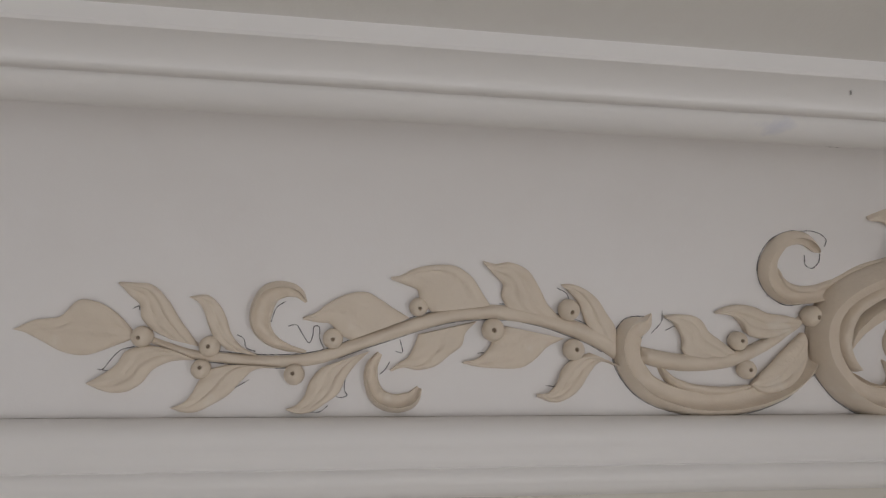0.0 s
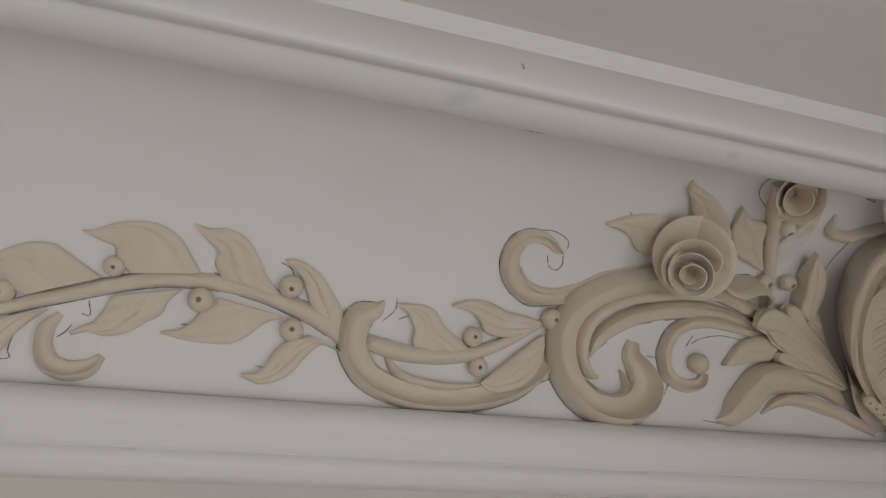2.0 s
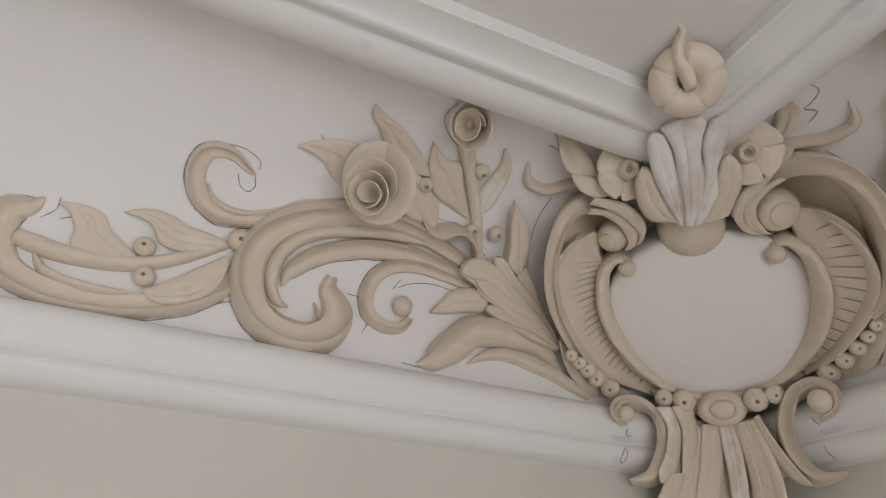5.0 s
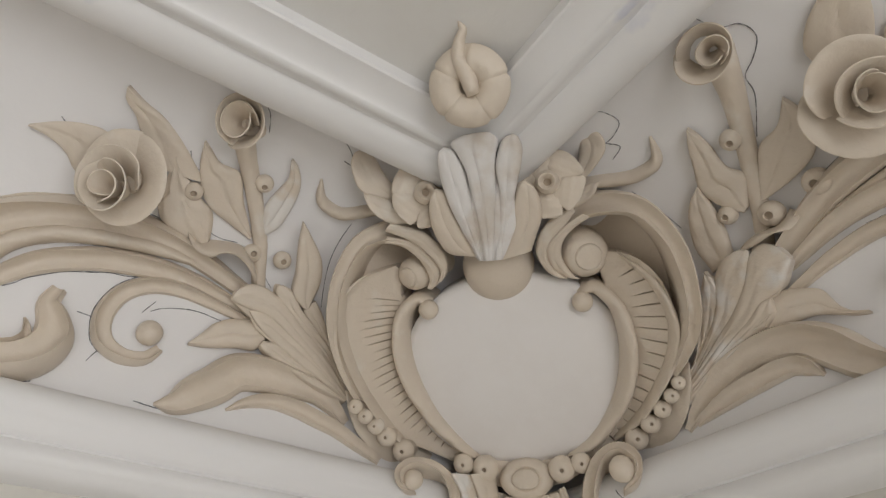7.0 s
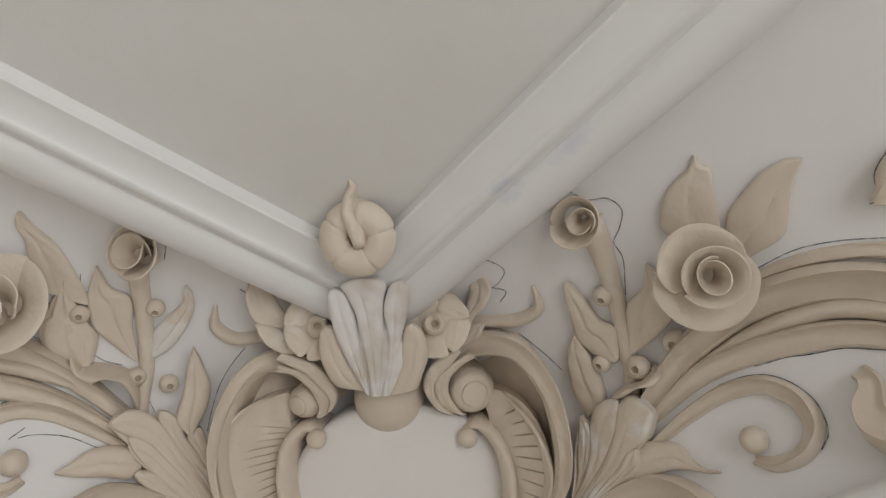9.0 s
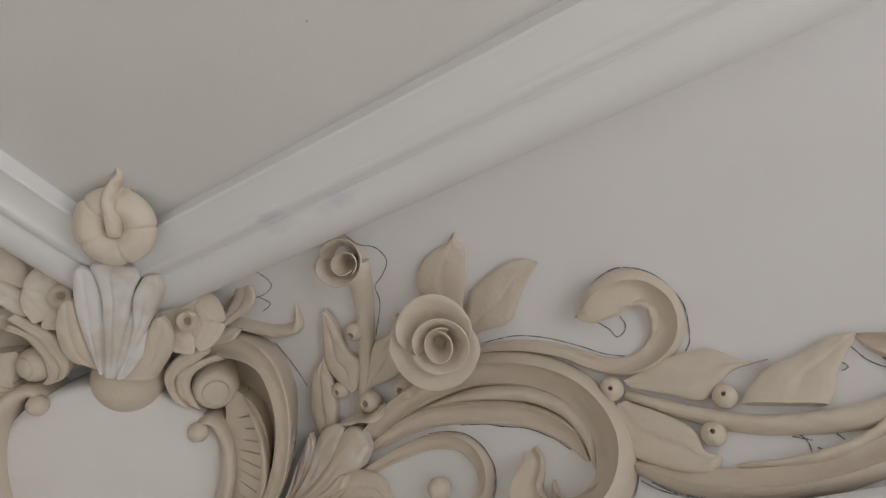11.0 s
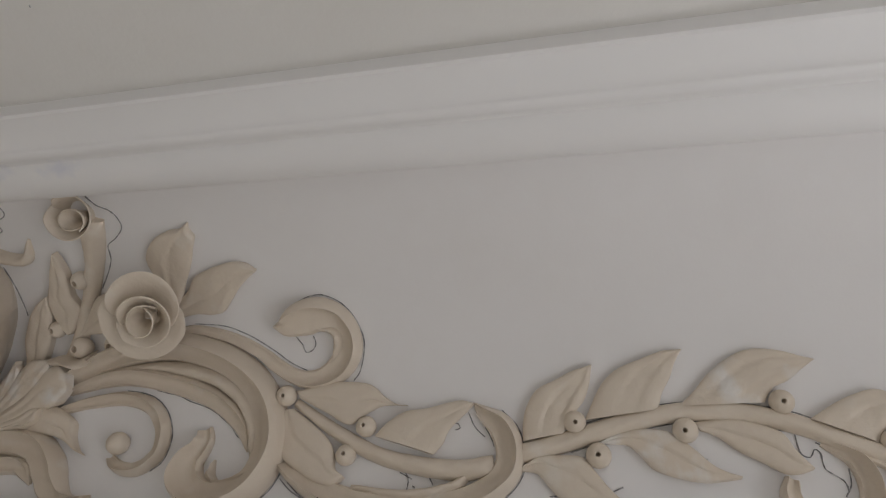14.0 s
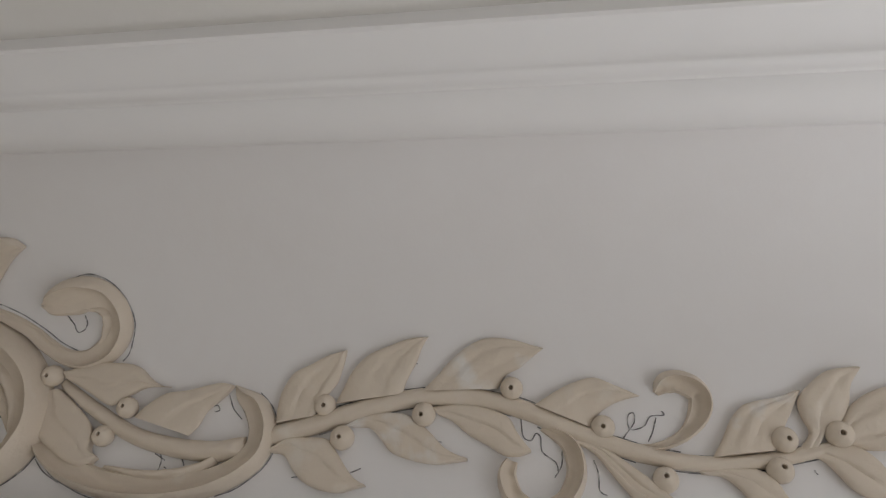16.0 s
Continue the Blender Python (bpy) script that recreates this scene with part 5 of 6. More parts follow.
band("ribbed_wing", cartouche_ground, [(0.155, 0.190), (0.188, 0.160), (0.206, 0.114), (0.210, 0.06), (0.193, -0.012), (0.16, -0.084), (0.113, -0.135)],
     [0.016, 0.068, 0.082, 0.074, 0.056, 0.038, 0.014], cartouche, h=0.016, shape="flat", level=-0.008, floor=-0.07, n=560, m=21, ribs=(20, 0.12, 0.92, 1, -0.05, 0.008, 0.12, 0.80))
band("wing_lip", cartouche_ground, [(0.185, 0.193), (0.224, 0.152), (0.243, 0.103), (0.241, 0.051), (0.219, -0.009), (0.187, -0.068), (0.15, -0.11)], [0.004, 0.012, 0.014, 0.014, 0.013, 0.011, 0.006], cartouche, h=0.026, floor=-0.06, n=50)
for line in ([(-0.130, 0.215), (-0.175, 0.225), (-0.215, 0.185), (-0.232, 0.120), (-0.228, 0.04), (-0.20, -0.05)], [(0.135, 0.212), (0.185, 0.225), (0.228, 0.180), (0.245, 0.110), (0.235, 0.03), (0.20, -0.05)]):
    band("back", cartouche_ground, line, [0.07, 0.08, 0.08, 0.07, 0.06, 0.05], cartouche, h=0.010, shape="flat", level=-0.060, floor=-0.17, n=40)
LEFT_STRAP = [(-0.118, 0.236), (-0.132, 0.258), (-0.158, 0.269), (-0.2, 0.261), (-0.231, 0.22), (-0.249, 0.163), (-0.251, 0.103), (-0.239, 0.036), (-0.214, -0.039), (-0.186, -0.09)]
RIGHT_STRAP = [(0.102, 0.232), (0.118, 0.256), (0.149, 0.27), (0.209, 0.264), (0.248, 0.216), (0.264, 0.148), (0.261, 0.082), (0.236, 0.016)]
straps = [band("strap", cartouche_ground, LEFT_STRAP, [0.016, 0.030, 0.036, 0.032, 0.027, 0.024, 0.022, 0.020, 0.018, 0.012], cartouche, h=0.034, shape="scoop", outer=1, level=0.010, floor=-0.16, n=90),
          band("strap", cartouche_ground, RIGHT_STRAP, [0.016, 0.032, 0.038, 0.034, 0.029, 0.025, 0.022, 0.014], cartouche, h=0.034, shape="scoop", outer=-1, level=0.010, floor=-0.16, n=90)]


def fold_plane(a, b, d):
    """Where the straps turn down round the volutes: it comes forward with the height."""
    return shield_plane(a, b, d + 0.020 + 0.36 * (b - 0.17))


for side, level, left, right in [
    (0, 0.0, [(-0.163, 0.264), (-0.123, 0.249), (-0.102, 0.224), (-0.091, 0.196), (-0.098, 0.176), (-0.113, 0.166)],
     [(-0.171, 0.252), (-0.146, 0.244), (-0.125, 0.222), (-0.115, 0.199), (-0.113, 0.183), (-0.120, 0.169)]),
    (0, 0.008, [(-0.151, 0.284), (-0.124, 0.274), (-0.101, 0.261), (-0.081, 0.233), (-0.077, 0.213), (-0.083, 0.190), (-0.092, 0.179)],
     [(-0.164, 0.272), (-0.137, 0.258), (-0.115, 0.240), (-0.098, 0.215), (-0.091, 0.195), (-0.095, 0.184), (-0.100, 0.179)]),
    (1, 0.0, [(0.136, 0.262), (0.107, 0.244), (0.083, 0.223), (0.077, 0.203), (0.082, 0.180), (0.098, 0.164), (0.114, 0.158)],
     [(0.149, 0.254), (0.121, 0.238), (0.104, 0.218), (0.101, 0.196), (0.108, 0.177), (0.119, 0.161), (0.125, 0.158)]),
    (1, 0.008, [(0.124, 0.271), (0.104, 0.267), (0.086, 0.256), (0.070, 0.237), (0.062, 0.213), (0.067, 0.192), (0.078, 0.173), (0.092, 0.164)],
     [(0.127, 0.264), (0.109, 0.245), (0.089, 0.227), (0.080, 0.213), (0.079, 0.196), (0.085, 0.181), (0.096, 0.169), (0.106, 0.161)]),
]:
    blade("volute_fold", fold_plane, left, right, straps[side], ((0.5, 0.5),), h=0.010, level=level, lift=0.0, thick=0.05, depth=0.0015)
for a, b, d, r, lean in [(-0.150, 0.190, 0.034, 0.0290, (-0.45, -0.17, 0.85)), (0.142, 0.191, 0.035, 0.0385, (0.22, -0.14, 0.95))]:
    axis = ACROSS * lean[0] + RISE * lean[1] + FACING * lean[2]
    turned("volute", shield_plane(a, b, d), axis, [(0.001, 0.001), (r * 0.48, 0.0), (r * 0.535, -0.001), (r * 0.56, -0.005), (r * 0.60, -0.0045), (r * 0.80, -0.009), (r * 0.94, -0.018), (r, -0.032), (r * 0.97, -0.10)], (CLAY,), cartouche, 32)
trays = {}
for sgn in (-1, 1):
    trays[sgn] = band("bead_tray", cartouche_ground, [(sgn * 0.262, 0.028), (sgn * 0.25, -0.014), (sgn * 0.233, -0.058), (sgn * 0.206, -0.105), (sgn * 0.17, -0.14)], [0.003, 0.024, 0.036, 0.038, 0.03], cartouche, h=0.012, level=-0.022, floor=-0.10, n=30)
trays[0] = band("bead_bed", shield_plane, [(-0.118, -0.126), (-0.07, -0.150), (0.0, -0.166), (0.07, -0.154), (0.118, -0.130)], [0.006, 0.042, 0.048, 0.042, 0.006], cartouche, h=0.012, level=0.008, floor=-0.06, n=30)
for a, b, r in [(-0.241, 0.009, 0.0115), (-0.231, -0.011, 0.0125), (-0.22, -0.032, 0.014), (-0.208, -0.056, 0.016), (-0.189, -0.088, 0.0185),
                (0.243, 0.004, 0.0105), (0.233, -0.018, 0.0115), (0.22, -0.042, 0.0135), (0.203, -0.070, 0.0155), (0.182, -0.1, 0.0185),
                (-0.097, -0.126, 0.017), (-0.062, -0.136, 0.0215), (0.061, -0.144, 0.0215), (0.093, -0.135, 0.017)]:
    p, x, y, z = frame_at(cartouche_ground, a, b, (0.024 if a < 0 else 0.010) if abs(a) > 0.15 else 0.036)
    z = (z * 0.4 + FACING * 0.4 + OUT * 0.45).normalized()
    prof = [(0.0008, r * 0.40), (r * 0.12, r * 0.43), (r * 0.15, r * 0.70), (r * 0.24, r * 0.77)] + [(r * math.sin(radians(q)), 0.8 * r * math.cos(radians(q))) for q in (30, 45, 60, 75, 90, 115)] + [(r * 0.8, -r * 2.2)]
    turned("bead", p, z, prof, (CLAY, PIT_SHADE), trays[0 if abs(a) < 0.15 else 1 if a > 0 else -1], 18, dark_to=2)
p, x, y, z = frame_at(shield_plane, 0.002, -0.157, 0.040)
BOSS = (FACING * 0.6 + OUT * 0.65).normalized()
turned("boss", p, BOSS, [(0.001, 0.014), (0.019, 0.014), (0.0215, 0.011), (0.0225, 0.006), (0.027, 0.009), (0.036, 0.006), (0.043, -0.004), (0.045, -0.018), (0.038, -0.075)], (CLAY,), cartouche, 36, squash=0.74, spin=ACROSS)
knob_at = shield_plane(-0.002, 0.190, 0.004)
turned("knob", knob_at, FACING, [(0.058 * math.sin(radians(q)), 0.042 * math.cos(radians(q))) for q in (2, 15, 30, 45, 60, 75, 90)] + [(0.058, -0.03)], (CLAY,), cartouche, 36)

crest = thing("shell_crest", crest_plane(0, 0.22, 0), "fluted clay shell crest, whitened, over the shield", "relief ornament")
leaf("core", crest_plane, [(-0.003, 0.208), (-0.002, 0.25), (0.0, 0.31), (0.002, 0.365)], 0.050, crest, mat=WHITECLAY, h=0.016, level=0.003, lift=0.0, peak=0.5, blunt=True, notch=0.0, base=0.45, thick=0.05, crease=0.001)
for clay, rise, left, right in [
    (CLAY, -0.004, [(-0.036, 0.217), (-0.068, 0.226), (-0.082, 0.254), (-0.085, 0.284), (-0.079, 0.312), (-0.068, 0.326)],
     [(-0.025, 0.218), (-0.035, 0.248), (-0.047, 0.286), (-0.052, 0.313), (-0.058, 0.323), (-0.067, 0.327)]),
    (CLAY, -0.004, [(0.011, 0.208), (0.028, 0.245), (0.040, 0.286), (0.051, 0.316), (0.061, 0.321)],
     [(0.057, 0.216), (0.066, 0.236), (0.078, 0.265), (0.079, 0.289), (0.073, 0.310), (0.062, 0.321)]),
    (WHITECLAY, 0.004, [(-0.025, 0.216), (-0.041, 0.263), (-0.051, 0.297), (-0.055, 0.325), (-0.056, 0.353), (-0.052, 0.375), (-0.044, 0.382)],
     [(-0.018, 0.210), (-0.017, 0.250), (-0.018, 0.288), (-0.018, 0.325), (-0.022, 0.356), (-0.030, 0.376), (-0.042, 0.382)]),
    (WHITECLAY, 0.004, [(-0.001, 0.209), (0.015, 0.264), (0.024, 0.312), (0.023, 0.343), (0.031, 0.368), (0.040, 0.382), (0.051, 0.386)],
     [(0.011, 0.208), (0.028, 0.254), (0.041, 0.293), (0.052, 0.324), (0.060, 0.346), (0.064, 0.368), (0.060, 0.382), (0.053, 0.386)]),
    (WHITECLAY, 0.01, [(-0.015, 0.210), (-0.014, 0.267), (-0.016, 0.308), (-0.018, 0.344), (-0.027, 0.372), (-0.032, 0.384), (-0.015, 0.393), (0.011, 0.392)],
     [(-0.001, 0.209), (0.011, 0.264), (0.019, 0.312), (0.026, 0.358), (0.033, 0.381), (0.023, 0.392), (0.013, 0.393)]),
]:
    blade("flute", crest_plane, left, right, crest, ((0.5, 0.5),), clay, h=0.022, level=rise, lift=0.004, thick=0.07, depth=0.004)

for sgn, (fa, fb), n in [(-1, (-0.089, 0.323), (-0.30, -0.72, -0.62)), (1, (0.092, 0.314), (-0.62, -0.50, -0.60))]:
    flower = thing("flower", shield_plane(fa, fb, 0.04), "small five-petalled clay flower with a ring heart", "relief ornament", "flowers beside the crest")
    n = Vector(n).normalized()
    fx = n.cross(RISE).normalized() * -1
    fy = n.cross(fx)
    at = shield_plane(fa, fb, 0.086)

    def flower_plane(a, b, d, at=at, fx=fx, fy=fy, n=n):
        return at + fx * a + fy * b + n * d

    for k in range(5):
        q = radians(90 + 72 * k + 24 * sgn)
        c, s = math.cos(q), math.sin(q)
        leaf("petal", flower_plane, [(0.010 * c, 0.010 * s), (0.030 * c, 0.030 * s), (0.052 * c, 0.052 * s)], 0.027, flower,
             h=0.005, lift=0.002, level=-0.009, peak=0.76, thick=0.006, n=16, m=15, crease=0.0006, blunt=True, notch=0.0, base=0.4, flutes=0.5, square=0.4)
    turned("ring", at, n, [(0.001, 0.002), (0.0055, 0.003), (0.0075, 0.011), (0.012, 0.015), (0.0168, 0.010), (0.0178, 0.0), (0.017, -0.015)], (CLAY, PIT_SHADE), flower, 24, dark_to=1)
    turned("stalk", at - n * 0.012, n, [(0.001, 0.0), (0.016, 0.0), (0.022, -0.05), (0.03, -0.14), (0.001, -0.14)], (CLAY,), flower, 14)
    for stand, left, right in ([
        (0.050, [(-0.135, 0.307), (-0.162, 0.322), (-0.179, 0.330), (-0.190, 0.344), (-0.194, 0.364), (-0.194, 0.384), (-0.188, 0.397), (-0.180, 0.401)],
         [(-0.129, 0.319), (-0.137, 0.332), (-0.147, 0.350), (-0.155, 0.366), (-0.160, 0.380), (-0.167, 0.394), (-0.174, 0.400), (-0.179, 0.401)]),
        (0.056, [(-0.114, 0.290), (-0.136, 0.311), (-0.158, 0.324), (-0.173, 0.332), (-0.183, 0.334)],
         [(-0.116, 0.277), (-0.129, 0.279), (-0.153, 0.283), (-0.169, 0.296), (-0.179, 0.313), (-0.183, 0.333)]),
    ] if sgn < 0 else [
        (0.026, [(0.123, 0.292), (0.130, 0.316), (0.138, 0.332), (0.145, 0.355), (0.145, 0.376), (0.151, 0.390)],
         [(0.131, 0.288), (0.148, 0.311), (0.168, 0.331), (0.181, 0.351), (0.179, 0.369), (0.166, 0.384), (0.153, 0.389)]),
        (0.024, [(0.105, 0.281), (0.123, 0.291), (0.137, 0.298), (0.153, 0.305), (0.168, 0.305)],
         [(0.103, 0.263), (0.124, 0.266), (0.144, 0.276), (0.158, 0.285), (0.167, 0.303)]),
    ]):
        blade("leaf", lambda a, b, d: cartouche_ground(a, b, stand + d), left, right, flower, ((0.5, 0.5),), h=0.011, level=0.0, lift=0.0, thick=0.03, depth=0.002)

lily = thing("arum_lily", Vector((-0.505, -0.518, 2.815)), "clay arum lily with a curled spadix under the ceiling corner", "relief ornament")
LY = (OUT * 0.80 + Vector((0, 0, 0.60))).normalized()
LZ = (OUT * 0.60 - Vector((0, 0, 0.80))).normalized()
LO = Vector((-0.503, -0.517, 2.803))


def lily_plane(a, b, d):
    return LO + ACROSS * a + LY * b + LZ * d


def lily_cup():
    top, low, n, m = [], [], 120, 10
    for i in range(n + 1):
        q = radians(70 + 375 * i / n)
        rt, rl = [], []
        for j in range(m + 1):
            t = j / m
            seam = math.exp(-((((i / n) * 5.0 + 0.5) % 1.0 - 0.5) / 0.05) ** 2)
            r = 0.012 + (0.040 - 0.003 * seam) * t
            d = -0.004 + 0.020 * math.sin(math.pi * min(1, 0.12 + 0.80 * t)) ** 0.8 + 0.005 * i / n - 0.0016 * seam
            rt.append(lily_plane(r * math.cos(q), r * math.sin(q), d))
            rl.append(lily_plane(r * math.cos(q), r * math.sin(q), d - 0.008 - 0.012 * (1 - t)))
        top.append(rt)
        low.append(rl)
    slab("spathe", top, low, CLAY, lily)


lily_cup()
band("spadix", lily_plane, [(0.004, -0.012), (0.0, 0.012), (-0.008, 0.036), (-0.004, 0.056), (0.002, 0.07), (-0.012, 0.092)], [0.018, 0.022, 0.019, 0.014, 0.010, 0.003], lily, h=0.022, level=0.004, floor=-0.004, n=36)
turned("stalk", LO - LZ * 0.006, LZ, [(0.001, 0.0), (0.026, 0.0), (0.034, -0.03), (0.001, -0.034)], (CLAY,), lily, 20)

pendant = thing("pendant_leaves", drop_plane(0, -0.02, 0), "clay spray of hanging leaves below the boss, over the lower moulding", "relief ornament")
for a, b, r in [(-0.164, -0.030, 0.0155), (0.151, -0.026, 0.020)]:
    p, x, y, z = frame_at(drop_plane, a, b, 0.0)
    turned("volute_ball", p + z * 0.014, z, [(r * math.sin(radians(q)), r * math.cos(radians(q))) for q in (3, 20, 40, 60, 80, 100, 125, 150)], (CLAY,), pendant)
band("curl", drop_plane, [(-0.167, -0.041), (-0.180, -0.040), (-0.183, -0.025), (-0.170, -0.007), (-0.149, -0.001), (-0.126, -0.007), (-0.111, -0.029), (-0.110, -0.064), (-0.123, -0.104), (-0.142, -0.131), (-0.173, -0.139)],
     [0.004, 0.010, 0.014, 0.017, 0.019, 0.019, 0.019, 0.018, 0.019, 0.016, 0.003], pendant, h=0.026, shape="scoop", outer=-1, floor=-0.05, n=80)
band("curl", drop_plane, [(0.150, -0.050), (0.168, -0.042), (0.172, -0.018), (0.152, 0.005), (0.124, 0.003), (0.103, -0.029), (0.098, -0.074), (0.110, -0.114), (0.131, -0.137), (0.168, -0.137)],
     [0.004, 0.010, 0.014, 0.019, 0.024, 0.026, 0.022, 0.020, 0.016, 0.003], pendant, h=0.028, shape="scoop", outer=1, floor=-0.05, n=80)
blade("back_leaf", drop_plane, [(-0.091, -0.019), (-0.106, -0.085), (-0.120, -0.153), (-0.129, -0.217)], [(0.064, -0.022), (0.075, -0.087), (0.076, -0.151), (0.070, -0.212)], pendant, ((0.3, 0.3), (0.6, 0.6)), h=0.012, level=-0.004, lift=0.0, thick=0.05, depth=0.003)
for clay, rise, left, right in [
    (CLAY, 0.0, [(0.049, -0.026), (0.059, -0.068), (0.079, -0.118), (0.098, -0.142), (0.117, -0.150)], [(0.063, -0.022), (0.077, -0.063), (0.094, -0.105), (0.108, -0.133), (0.118, -0.149)]),
    (CLAY, 0.004, [(-0.051, -0.033), (-0.063, -0.072), (-0.079, -0.113), (-0.102, -0.167)], [(-0.031, -0.038), (-0.043, -0.079), (-0.056, -0.129), (-0.072, -0.181)]),
    (CLAY, 0.0, [(-0.111, -0.126), (-0.123, -0.148), (-0.137, -0.175), (-0.148, -0.203)], [(-0.077, -0.117), (-0.085, -0.146), (-0.096, -0.179), (-0.115, -0.217)]),
    (PATCHY, 0.008, [(-0.113, -0.013), (-0.100, -0.038), (-0.107, -0.083), (-0.125, -0.124), (-0.124, -0.139)], [(-0.082, -0.007), (-0.075, -0.049), (-0.086, -0.095), (-0.102, -0.127), (-0.116, -0.139)]),
    (CLAY, 0.012, [(-0.086, -0.008), (-0.075, -0.044), (-0.080, -0.084), (-0.086, -0.121)], [(-0.048, -0.002), (-0.046, -0.045), (-0.056, -0.083), (-0.077, -0.122)]),
    (CLAY, 0.012, [(-0.039, -0.031), (-0.053, -0.100), (-0.070, -0.160), (-0.087, -0.219)], [(-0.004, -0.031), (-0.011, -0.096), (-0.026, -0.156), (-0.044, -0.215)]),
    (CLAY, 0.01, [(0.031, -0.030), (0.038, -0.082), (0.043, -0.130), (0.040, -0.202)], [(0.053, -0.031), (0.070, -0.089), (0.078, -0.136), (0.077, -0.197)]),
    (CLAY, 0.012, [(0.010, -0.029), (0.022, -0.079), (0.028, -0.128), (0.023, -0.200)], [(0.037, -0.031), (0.049, -0.084), (0.055, -0.132), (0.053, -0.199)]),
    (PATCHY, 0.017, [(-0.011, -0.028), (-0.008, -0.076), (-0.007, -0.124), (-0.012, -0.204)], [(0.018, -0.031), (0.024, -0.079), (0.024, -0.127), (0.017, -0.204)]),
]:
    blade("leaf", drop_plane, left, right, pendant, ((0.55, 0.5),), clay, h=0.019, level=rise, lift=0.0, thick=0.05, depth=0.0035)

# ---------------------------------------------------------------- small marks


# setting-out lines
pencil(north, [(2.154, 0.069), (2.148, 0.068), (2.134, 0.087), (2.124, 0.097), (2.106, 0.102)])
pencil(north, [(2.154, 0.069), (2.136, 0.066)])
pencil(north, [(2.111, 0.158), (2.102, 0.162), (2.101, 0.156)])
pencil(north, [(1.885, 0.135), (1.873, 0.137), (1.864, 0.124), (1.853, 0.110), (1.848, 0.120), (1.846, 0.135), (1.839, 0.135), (1.837, 0.116), (1.830, 0.101)])
pencil(north, [(1.890, 0.173), (1.903, 0.163), (1.911, 0.141)])
pencil(north, [(1.960, 0.121), (1.950, 0.115), (1.946, 0.102), (1.932, 0.096)])
pencil(north, [(1.796, 0.062), (1.797, 0.039), (1.793, 0.031), (1.805, 0.028), (1.811, 0.031)])
pencil(north, [(1.966, 0.038), (1.955, 0.044), (1.939, 0.054)])
pencil(north, [(1.847, 0.007), (1.833, 0.007), (1.821, 0.016)])
pencil(north, [(1.714, 0.117), (1.710, 0.096), (1.720, 0.098)])
pencil(north, [(1.729, 0.082), (1.737, 0.069), (1.744, 0.063)])
pencil(north, [(1.464, 0.203), (1.447, 0.194), (1.441, 0.180)])
pencil(north, [(1.482, 0.046), (1.464, 0.044)])
pencil(north, [(1.591, 0.096), (1.580, 0.097)])
pencil(north, [(1.358, 0.138), (1.346, 0.154), (1.317, 0.159), (1.302, 0.157)])
pencil(north, [(1.281, 0.169), (1.282, 0.150), (1.299, 0.131)])
pencil(north, [(1.274, 0.136), (1.257, 0.143), (1.242, 0.134), (1.239, 0.118)])
pencil(north, [(1.355, 0.068), (1.345, 0.050), (1.323, 0.031), (1.301, 0.020)])
pencil(north, [(1.095, 0.196), (1.115, 0.241), (1.114, 0.283), (1.084, 0.310), (1.046, 0.315), (1.017, 0.300), (1.016, 0.288)])
pencil(north, [(1.046, 0.271), (1.038, 0.253), (1.024, 0.248), (1.016, 0.259), (1.019, 0.274)])
pencil(north, [(1.000, 0.047), (0.983, 0.030), (0.961, 0.013)])
pencil(north, [(0.937, 0.373), (0.927, 0.365)])
pencil(north, [(0.710, 0.426), (0.744, 0.450), (0.758, 0.477), (0.749, 0.508)])
pencil(north, [(0.710, 0.526), (0.693, 0.509), (0.682, 0.478)])
pencil(north, [(0.582, 0.523), (0.561, 0.506), (0.542, 0.481)])
pencil(north, [(0.564, 0.487), (0.544, 0.483)])
pencil(north, [(0.508, 0.529), (0.482, 0.519), (0.455, 0.514)])
pencil(north, [(0.736, 0.148), (0.722, 0.157), (0.679, 0.168), (0.633, 0.165)])
pencil(north, [(0.746, 0.143), (0.734, 0.164)])
pencil(north, [(0.770, 0.399), (0.759, 0.377), (0.745, 0.376)])
pencil(north, [(0.715, 0.015), (0.683, 0.012), (0.660, 0.011)])
pencil(north, [(0.790, 0.054), (0.779, 0.087), (0.798, 0.114), (0.825, 0.118)])
pencil(north, [(1.071, 0.039), (1.016, 0.061), (0.993, 0.076)])
pencil(north, [(0.502, 0.389), (0.507, 0.353), (0.507, 0.314), (0.500, 0.274), (0.490, 0.236)])
pencil(north, [(0.714, 0.313), (0.715, 0.299), (0.701, 0.298), (0.701, 0.292), (0.683, 0.287), (0.656, 0.290)])
pencil(north, [(0.621, 0.271), (0.603, 0.258), (0.580, 0.239)])
pencil(east, [(0.720, 0.536), (0.724, 0.514), (0.730, 0.495), (0.749, 0.480), (0.751, 0.453), (0.728, 0.432), (0.709, 0.421), (0.703, 0.397), (0.667, 0.346)])
pencil(east, [(0.992, 0.281), (0.993, 0.291), (1.000, 0.306), (1.018, 0.318), (1.046, 0.325), (1.067, 0.319), (1.085, 0.307), (1.100, 0.287), (1.112, 0.253), (1.109, 0.227), (1.103, 0.206), (1.095, 0.196)])
pencil(east, [(1.000, 0.263), (1.012, 0.249), (1.018, 0.237), (1.028, 0.240), (1.034, 0.249), (1.031, 0.262)])
pencil(east, [(0.828, 0.283), (0.884, 0.278), (0.926, 0.262), (0.966, 0.239), (0.997, 0.219), (1.020, 0.210)])
pencil(east, [(0.534, 0.529), (0.549, 0.526), (0.555, 0.491), (0.529, 0.479), (0.511, 0.480)])
pencil(east, [(0.515, 0.480), (0.526, 0.460), (0.502, 0.451)])
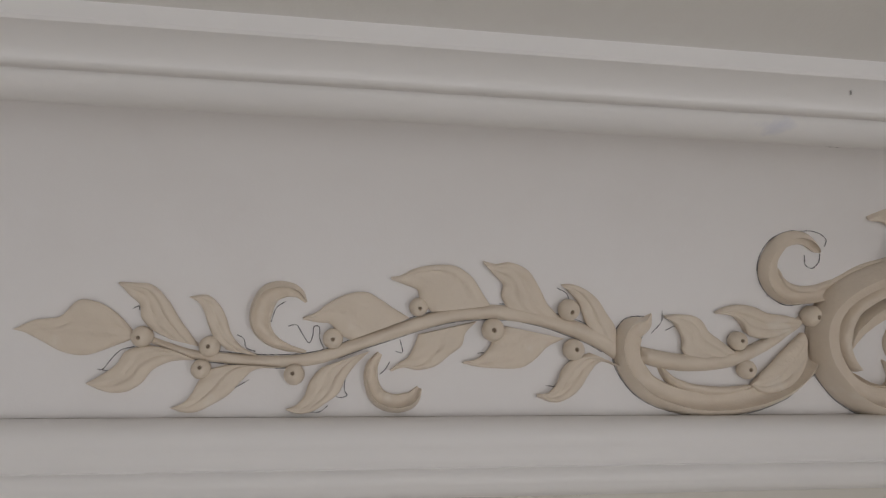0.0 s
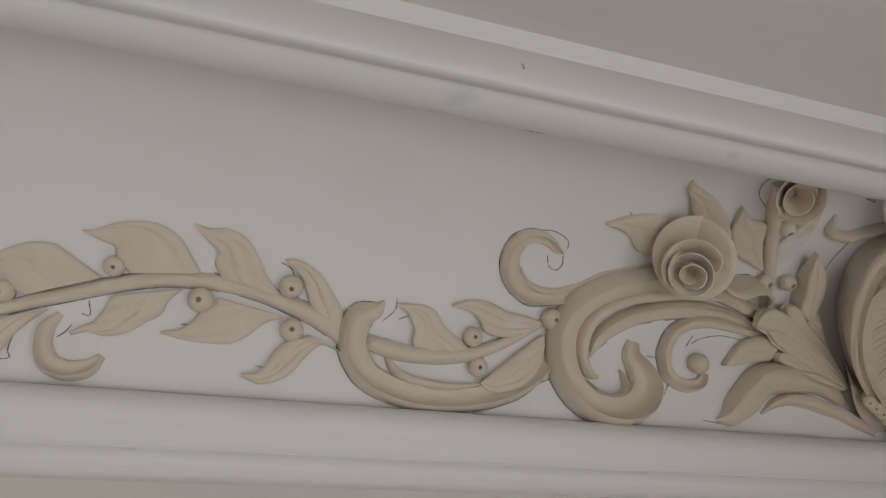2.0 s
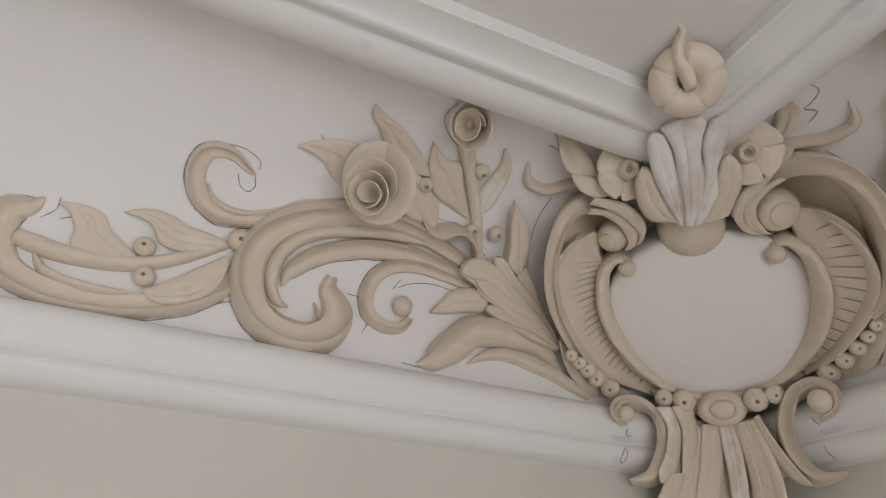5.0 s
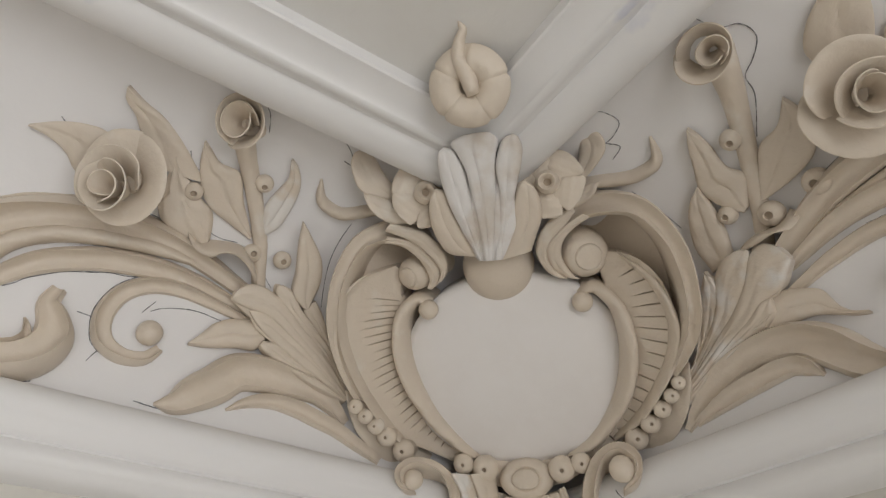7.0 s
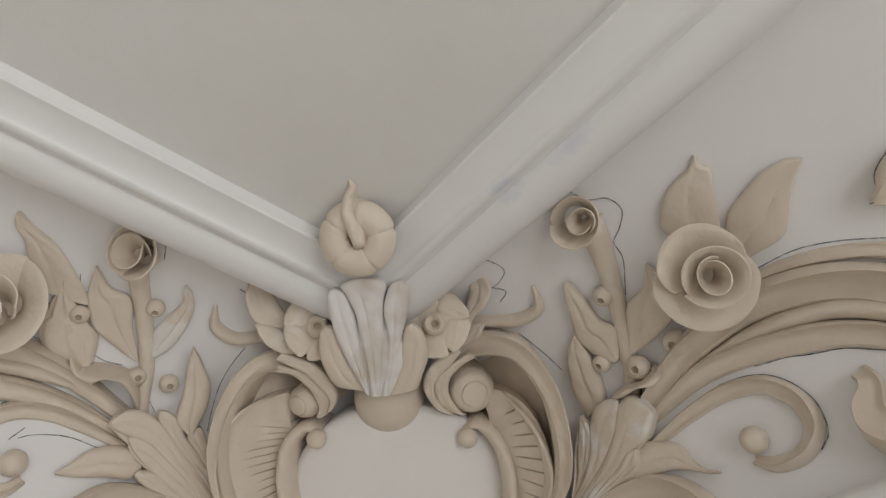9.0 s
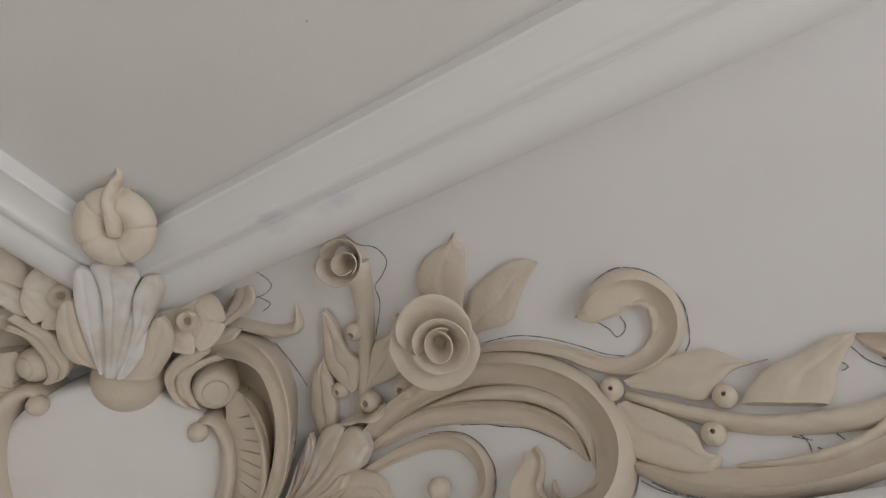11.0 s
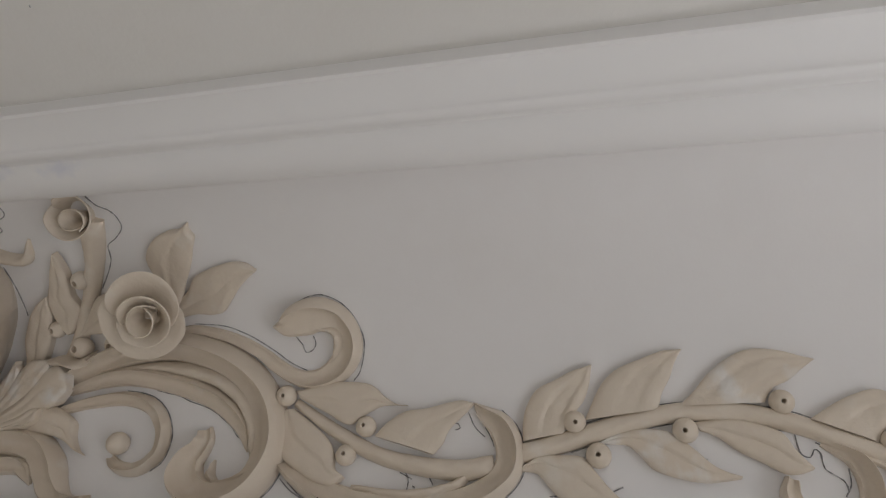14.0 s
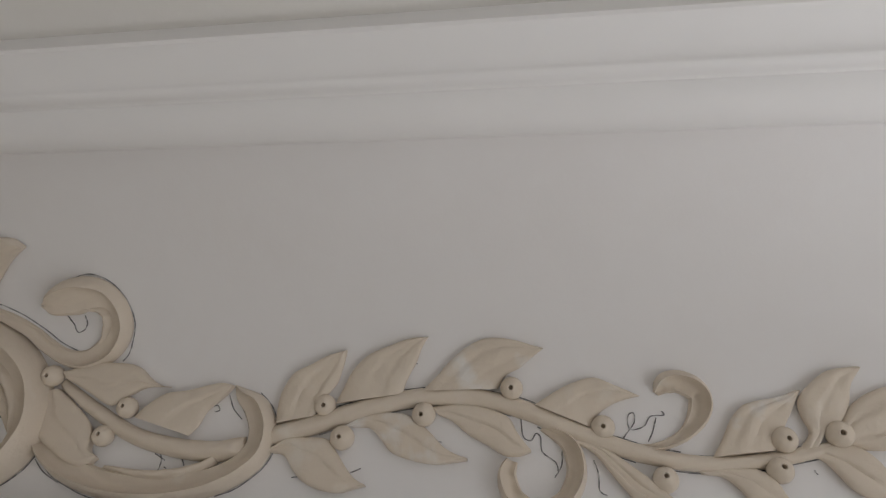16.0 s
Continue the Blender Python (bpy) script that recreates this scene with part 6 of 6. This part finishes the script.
pencil(east, [(0.483, 0.392), (0.493, 0.346), (0.501, 0.302)])
pencil(east, [(0.999, 0.054), (1.019, 0.039), (1.050, 0.025)])
pencil(east, [(1.528, 0.206), (1.533, 0.203)])
pencil(east, [(1.240, 0.135), (1.252, 0.139), (1.256, 0.133), (1.249, 0.130)])
pencil(east, [(1.267, 0.154), (1.277, 0.135), (1.291, 0.122)])
pencil(east, [(1.182, 0.074), (1.189, 0.063), (1.189, 0.049)])
pencil(east, [(1.176, 0.071), (1.194, 0.063)])
pencil(east, [(1.196, 0.054), (1.200, 0.052)])
pencil(east, [(1.216, 0.070), (1.224, 0.057)])
pencil(east, [(1.378, 0.050), (1.387, 0.052), (1.380, 0.059)])
pencil(east, [(1.451, 0.058), (1.468, 0.066)])
pencil(east, [(1.562, 0.104), (1.570, 0.104)])
pencil(east, [(1.220, 0.028), (1.251, 0.052), (1.283, 0.070)])
pencil(east, [(1.655, 0.134), (1.657, 0.113)])
pencil(east, [(1.671, 0.137), (1.675, 0.114), (1.684, 0.111), (1.690, 0.120), (1.695, 0.117), (1.698, 0.098), (1.715, 0.085), (1.717, 0.075)])
pencil(east, [(1.722, 0.100), (1.721, 0.082), (1.713, 0.068)])
pencil(east, [(1.760, 0.091), (1.765, 0.075), (1.766, 0.055), (1.774, 0.050)])
pencil(east, [(1.797, 0.119), (1.811, 0.140), (1.810, 0.150), (1.804, 0.147), (1.805, 0.130), (1.822, 0.134), (1.830, 0.146), (1.847, 0.149), (1.844, 0.153)])
pencil(east, [(1.837, 0.145), (1.832, 0.128), (1.826, 0.116)])
pencil(east, [(2.009, 0.092), (2.012, 0.087)])


def on_roll(side):
    """Along the lower moulding: a metres from the corner, at height b."""
    heights = [z for p, z in LOWER[::-1]]
    depths = [p for p, z in LOWER[::-1]]

    def where(a, b, d):
        p = float(np.interp(b, heights, depths)) + d
        return Vector((-a, -p, b)) if side == 0 else Vector((-p, -a, b))
    return where


pencil(on_roll(0), [(0.284, 2.418), (0.281, 2.405), (0.286, 2.393), (0.292, 2.394), (0.291, 2.408), (0.285, 2.419)], 0.0006)
pencil(on_roll(0), [(0.277, 2.452), (0.279, 2.444), (0.272, 2.440), (0.266, 2.442)], 0.0006)
pencil(on_roll(1), [(0.241, 2.459), (0.244, 2.451), (0.248, 2.446)], 0.0006)
pencil(on_roll(1), [(0.246, 2.412), (0.246, 2.402), (0.250, 2.391)], 0.0006)


def on_upper(side):
    """Along the underside of the upper moulding: a metres from the corner, b from the wall."""
    under = [q for q in UPPER if 0.331 <= q[0] <= 0.462 and q[1] < 2.83]
    depths, heights = [q for q, z in under], [z for q, z in under]

    def where(a, b, d):
        z = float(np.interp(b, depths, heights)) - d
        return Vector((-a, -b, z)) if side == 0 else Vector((-b, -a, z))
    return where


def on_ceiling(a, b, d):
    return Vector((-a, -b, CEIL - d))


pencil(on_upper(0), [(1.249, 0.446), (1.246, 0.443), (1.244, 0.440)], 0.0012)
pencil(on_upper(0), [(1.200, 0.3385), (1.186, 0.338), (1.172, 0.339)], 0.0009)
pencil(on_ceiling, [(0.579, 0.902), (0.582, 0.903)], 0.0013)
pencil(on_ceiling, [(0.728, 0.728), (0.731, 0.729)], 0.0012)
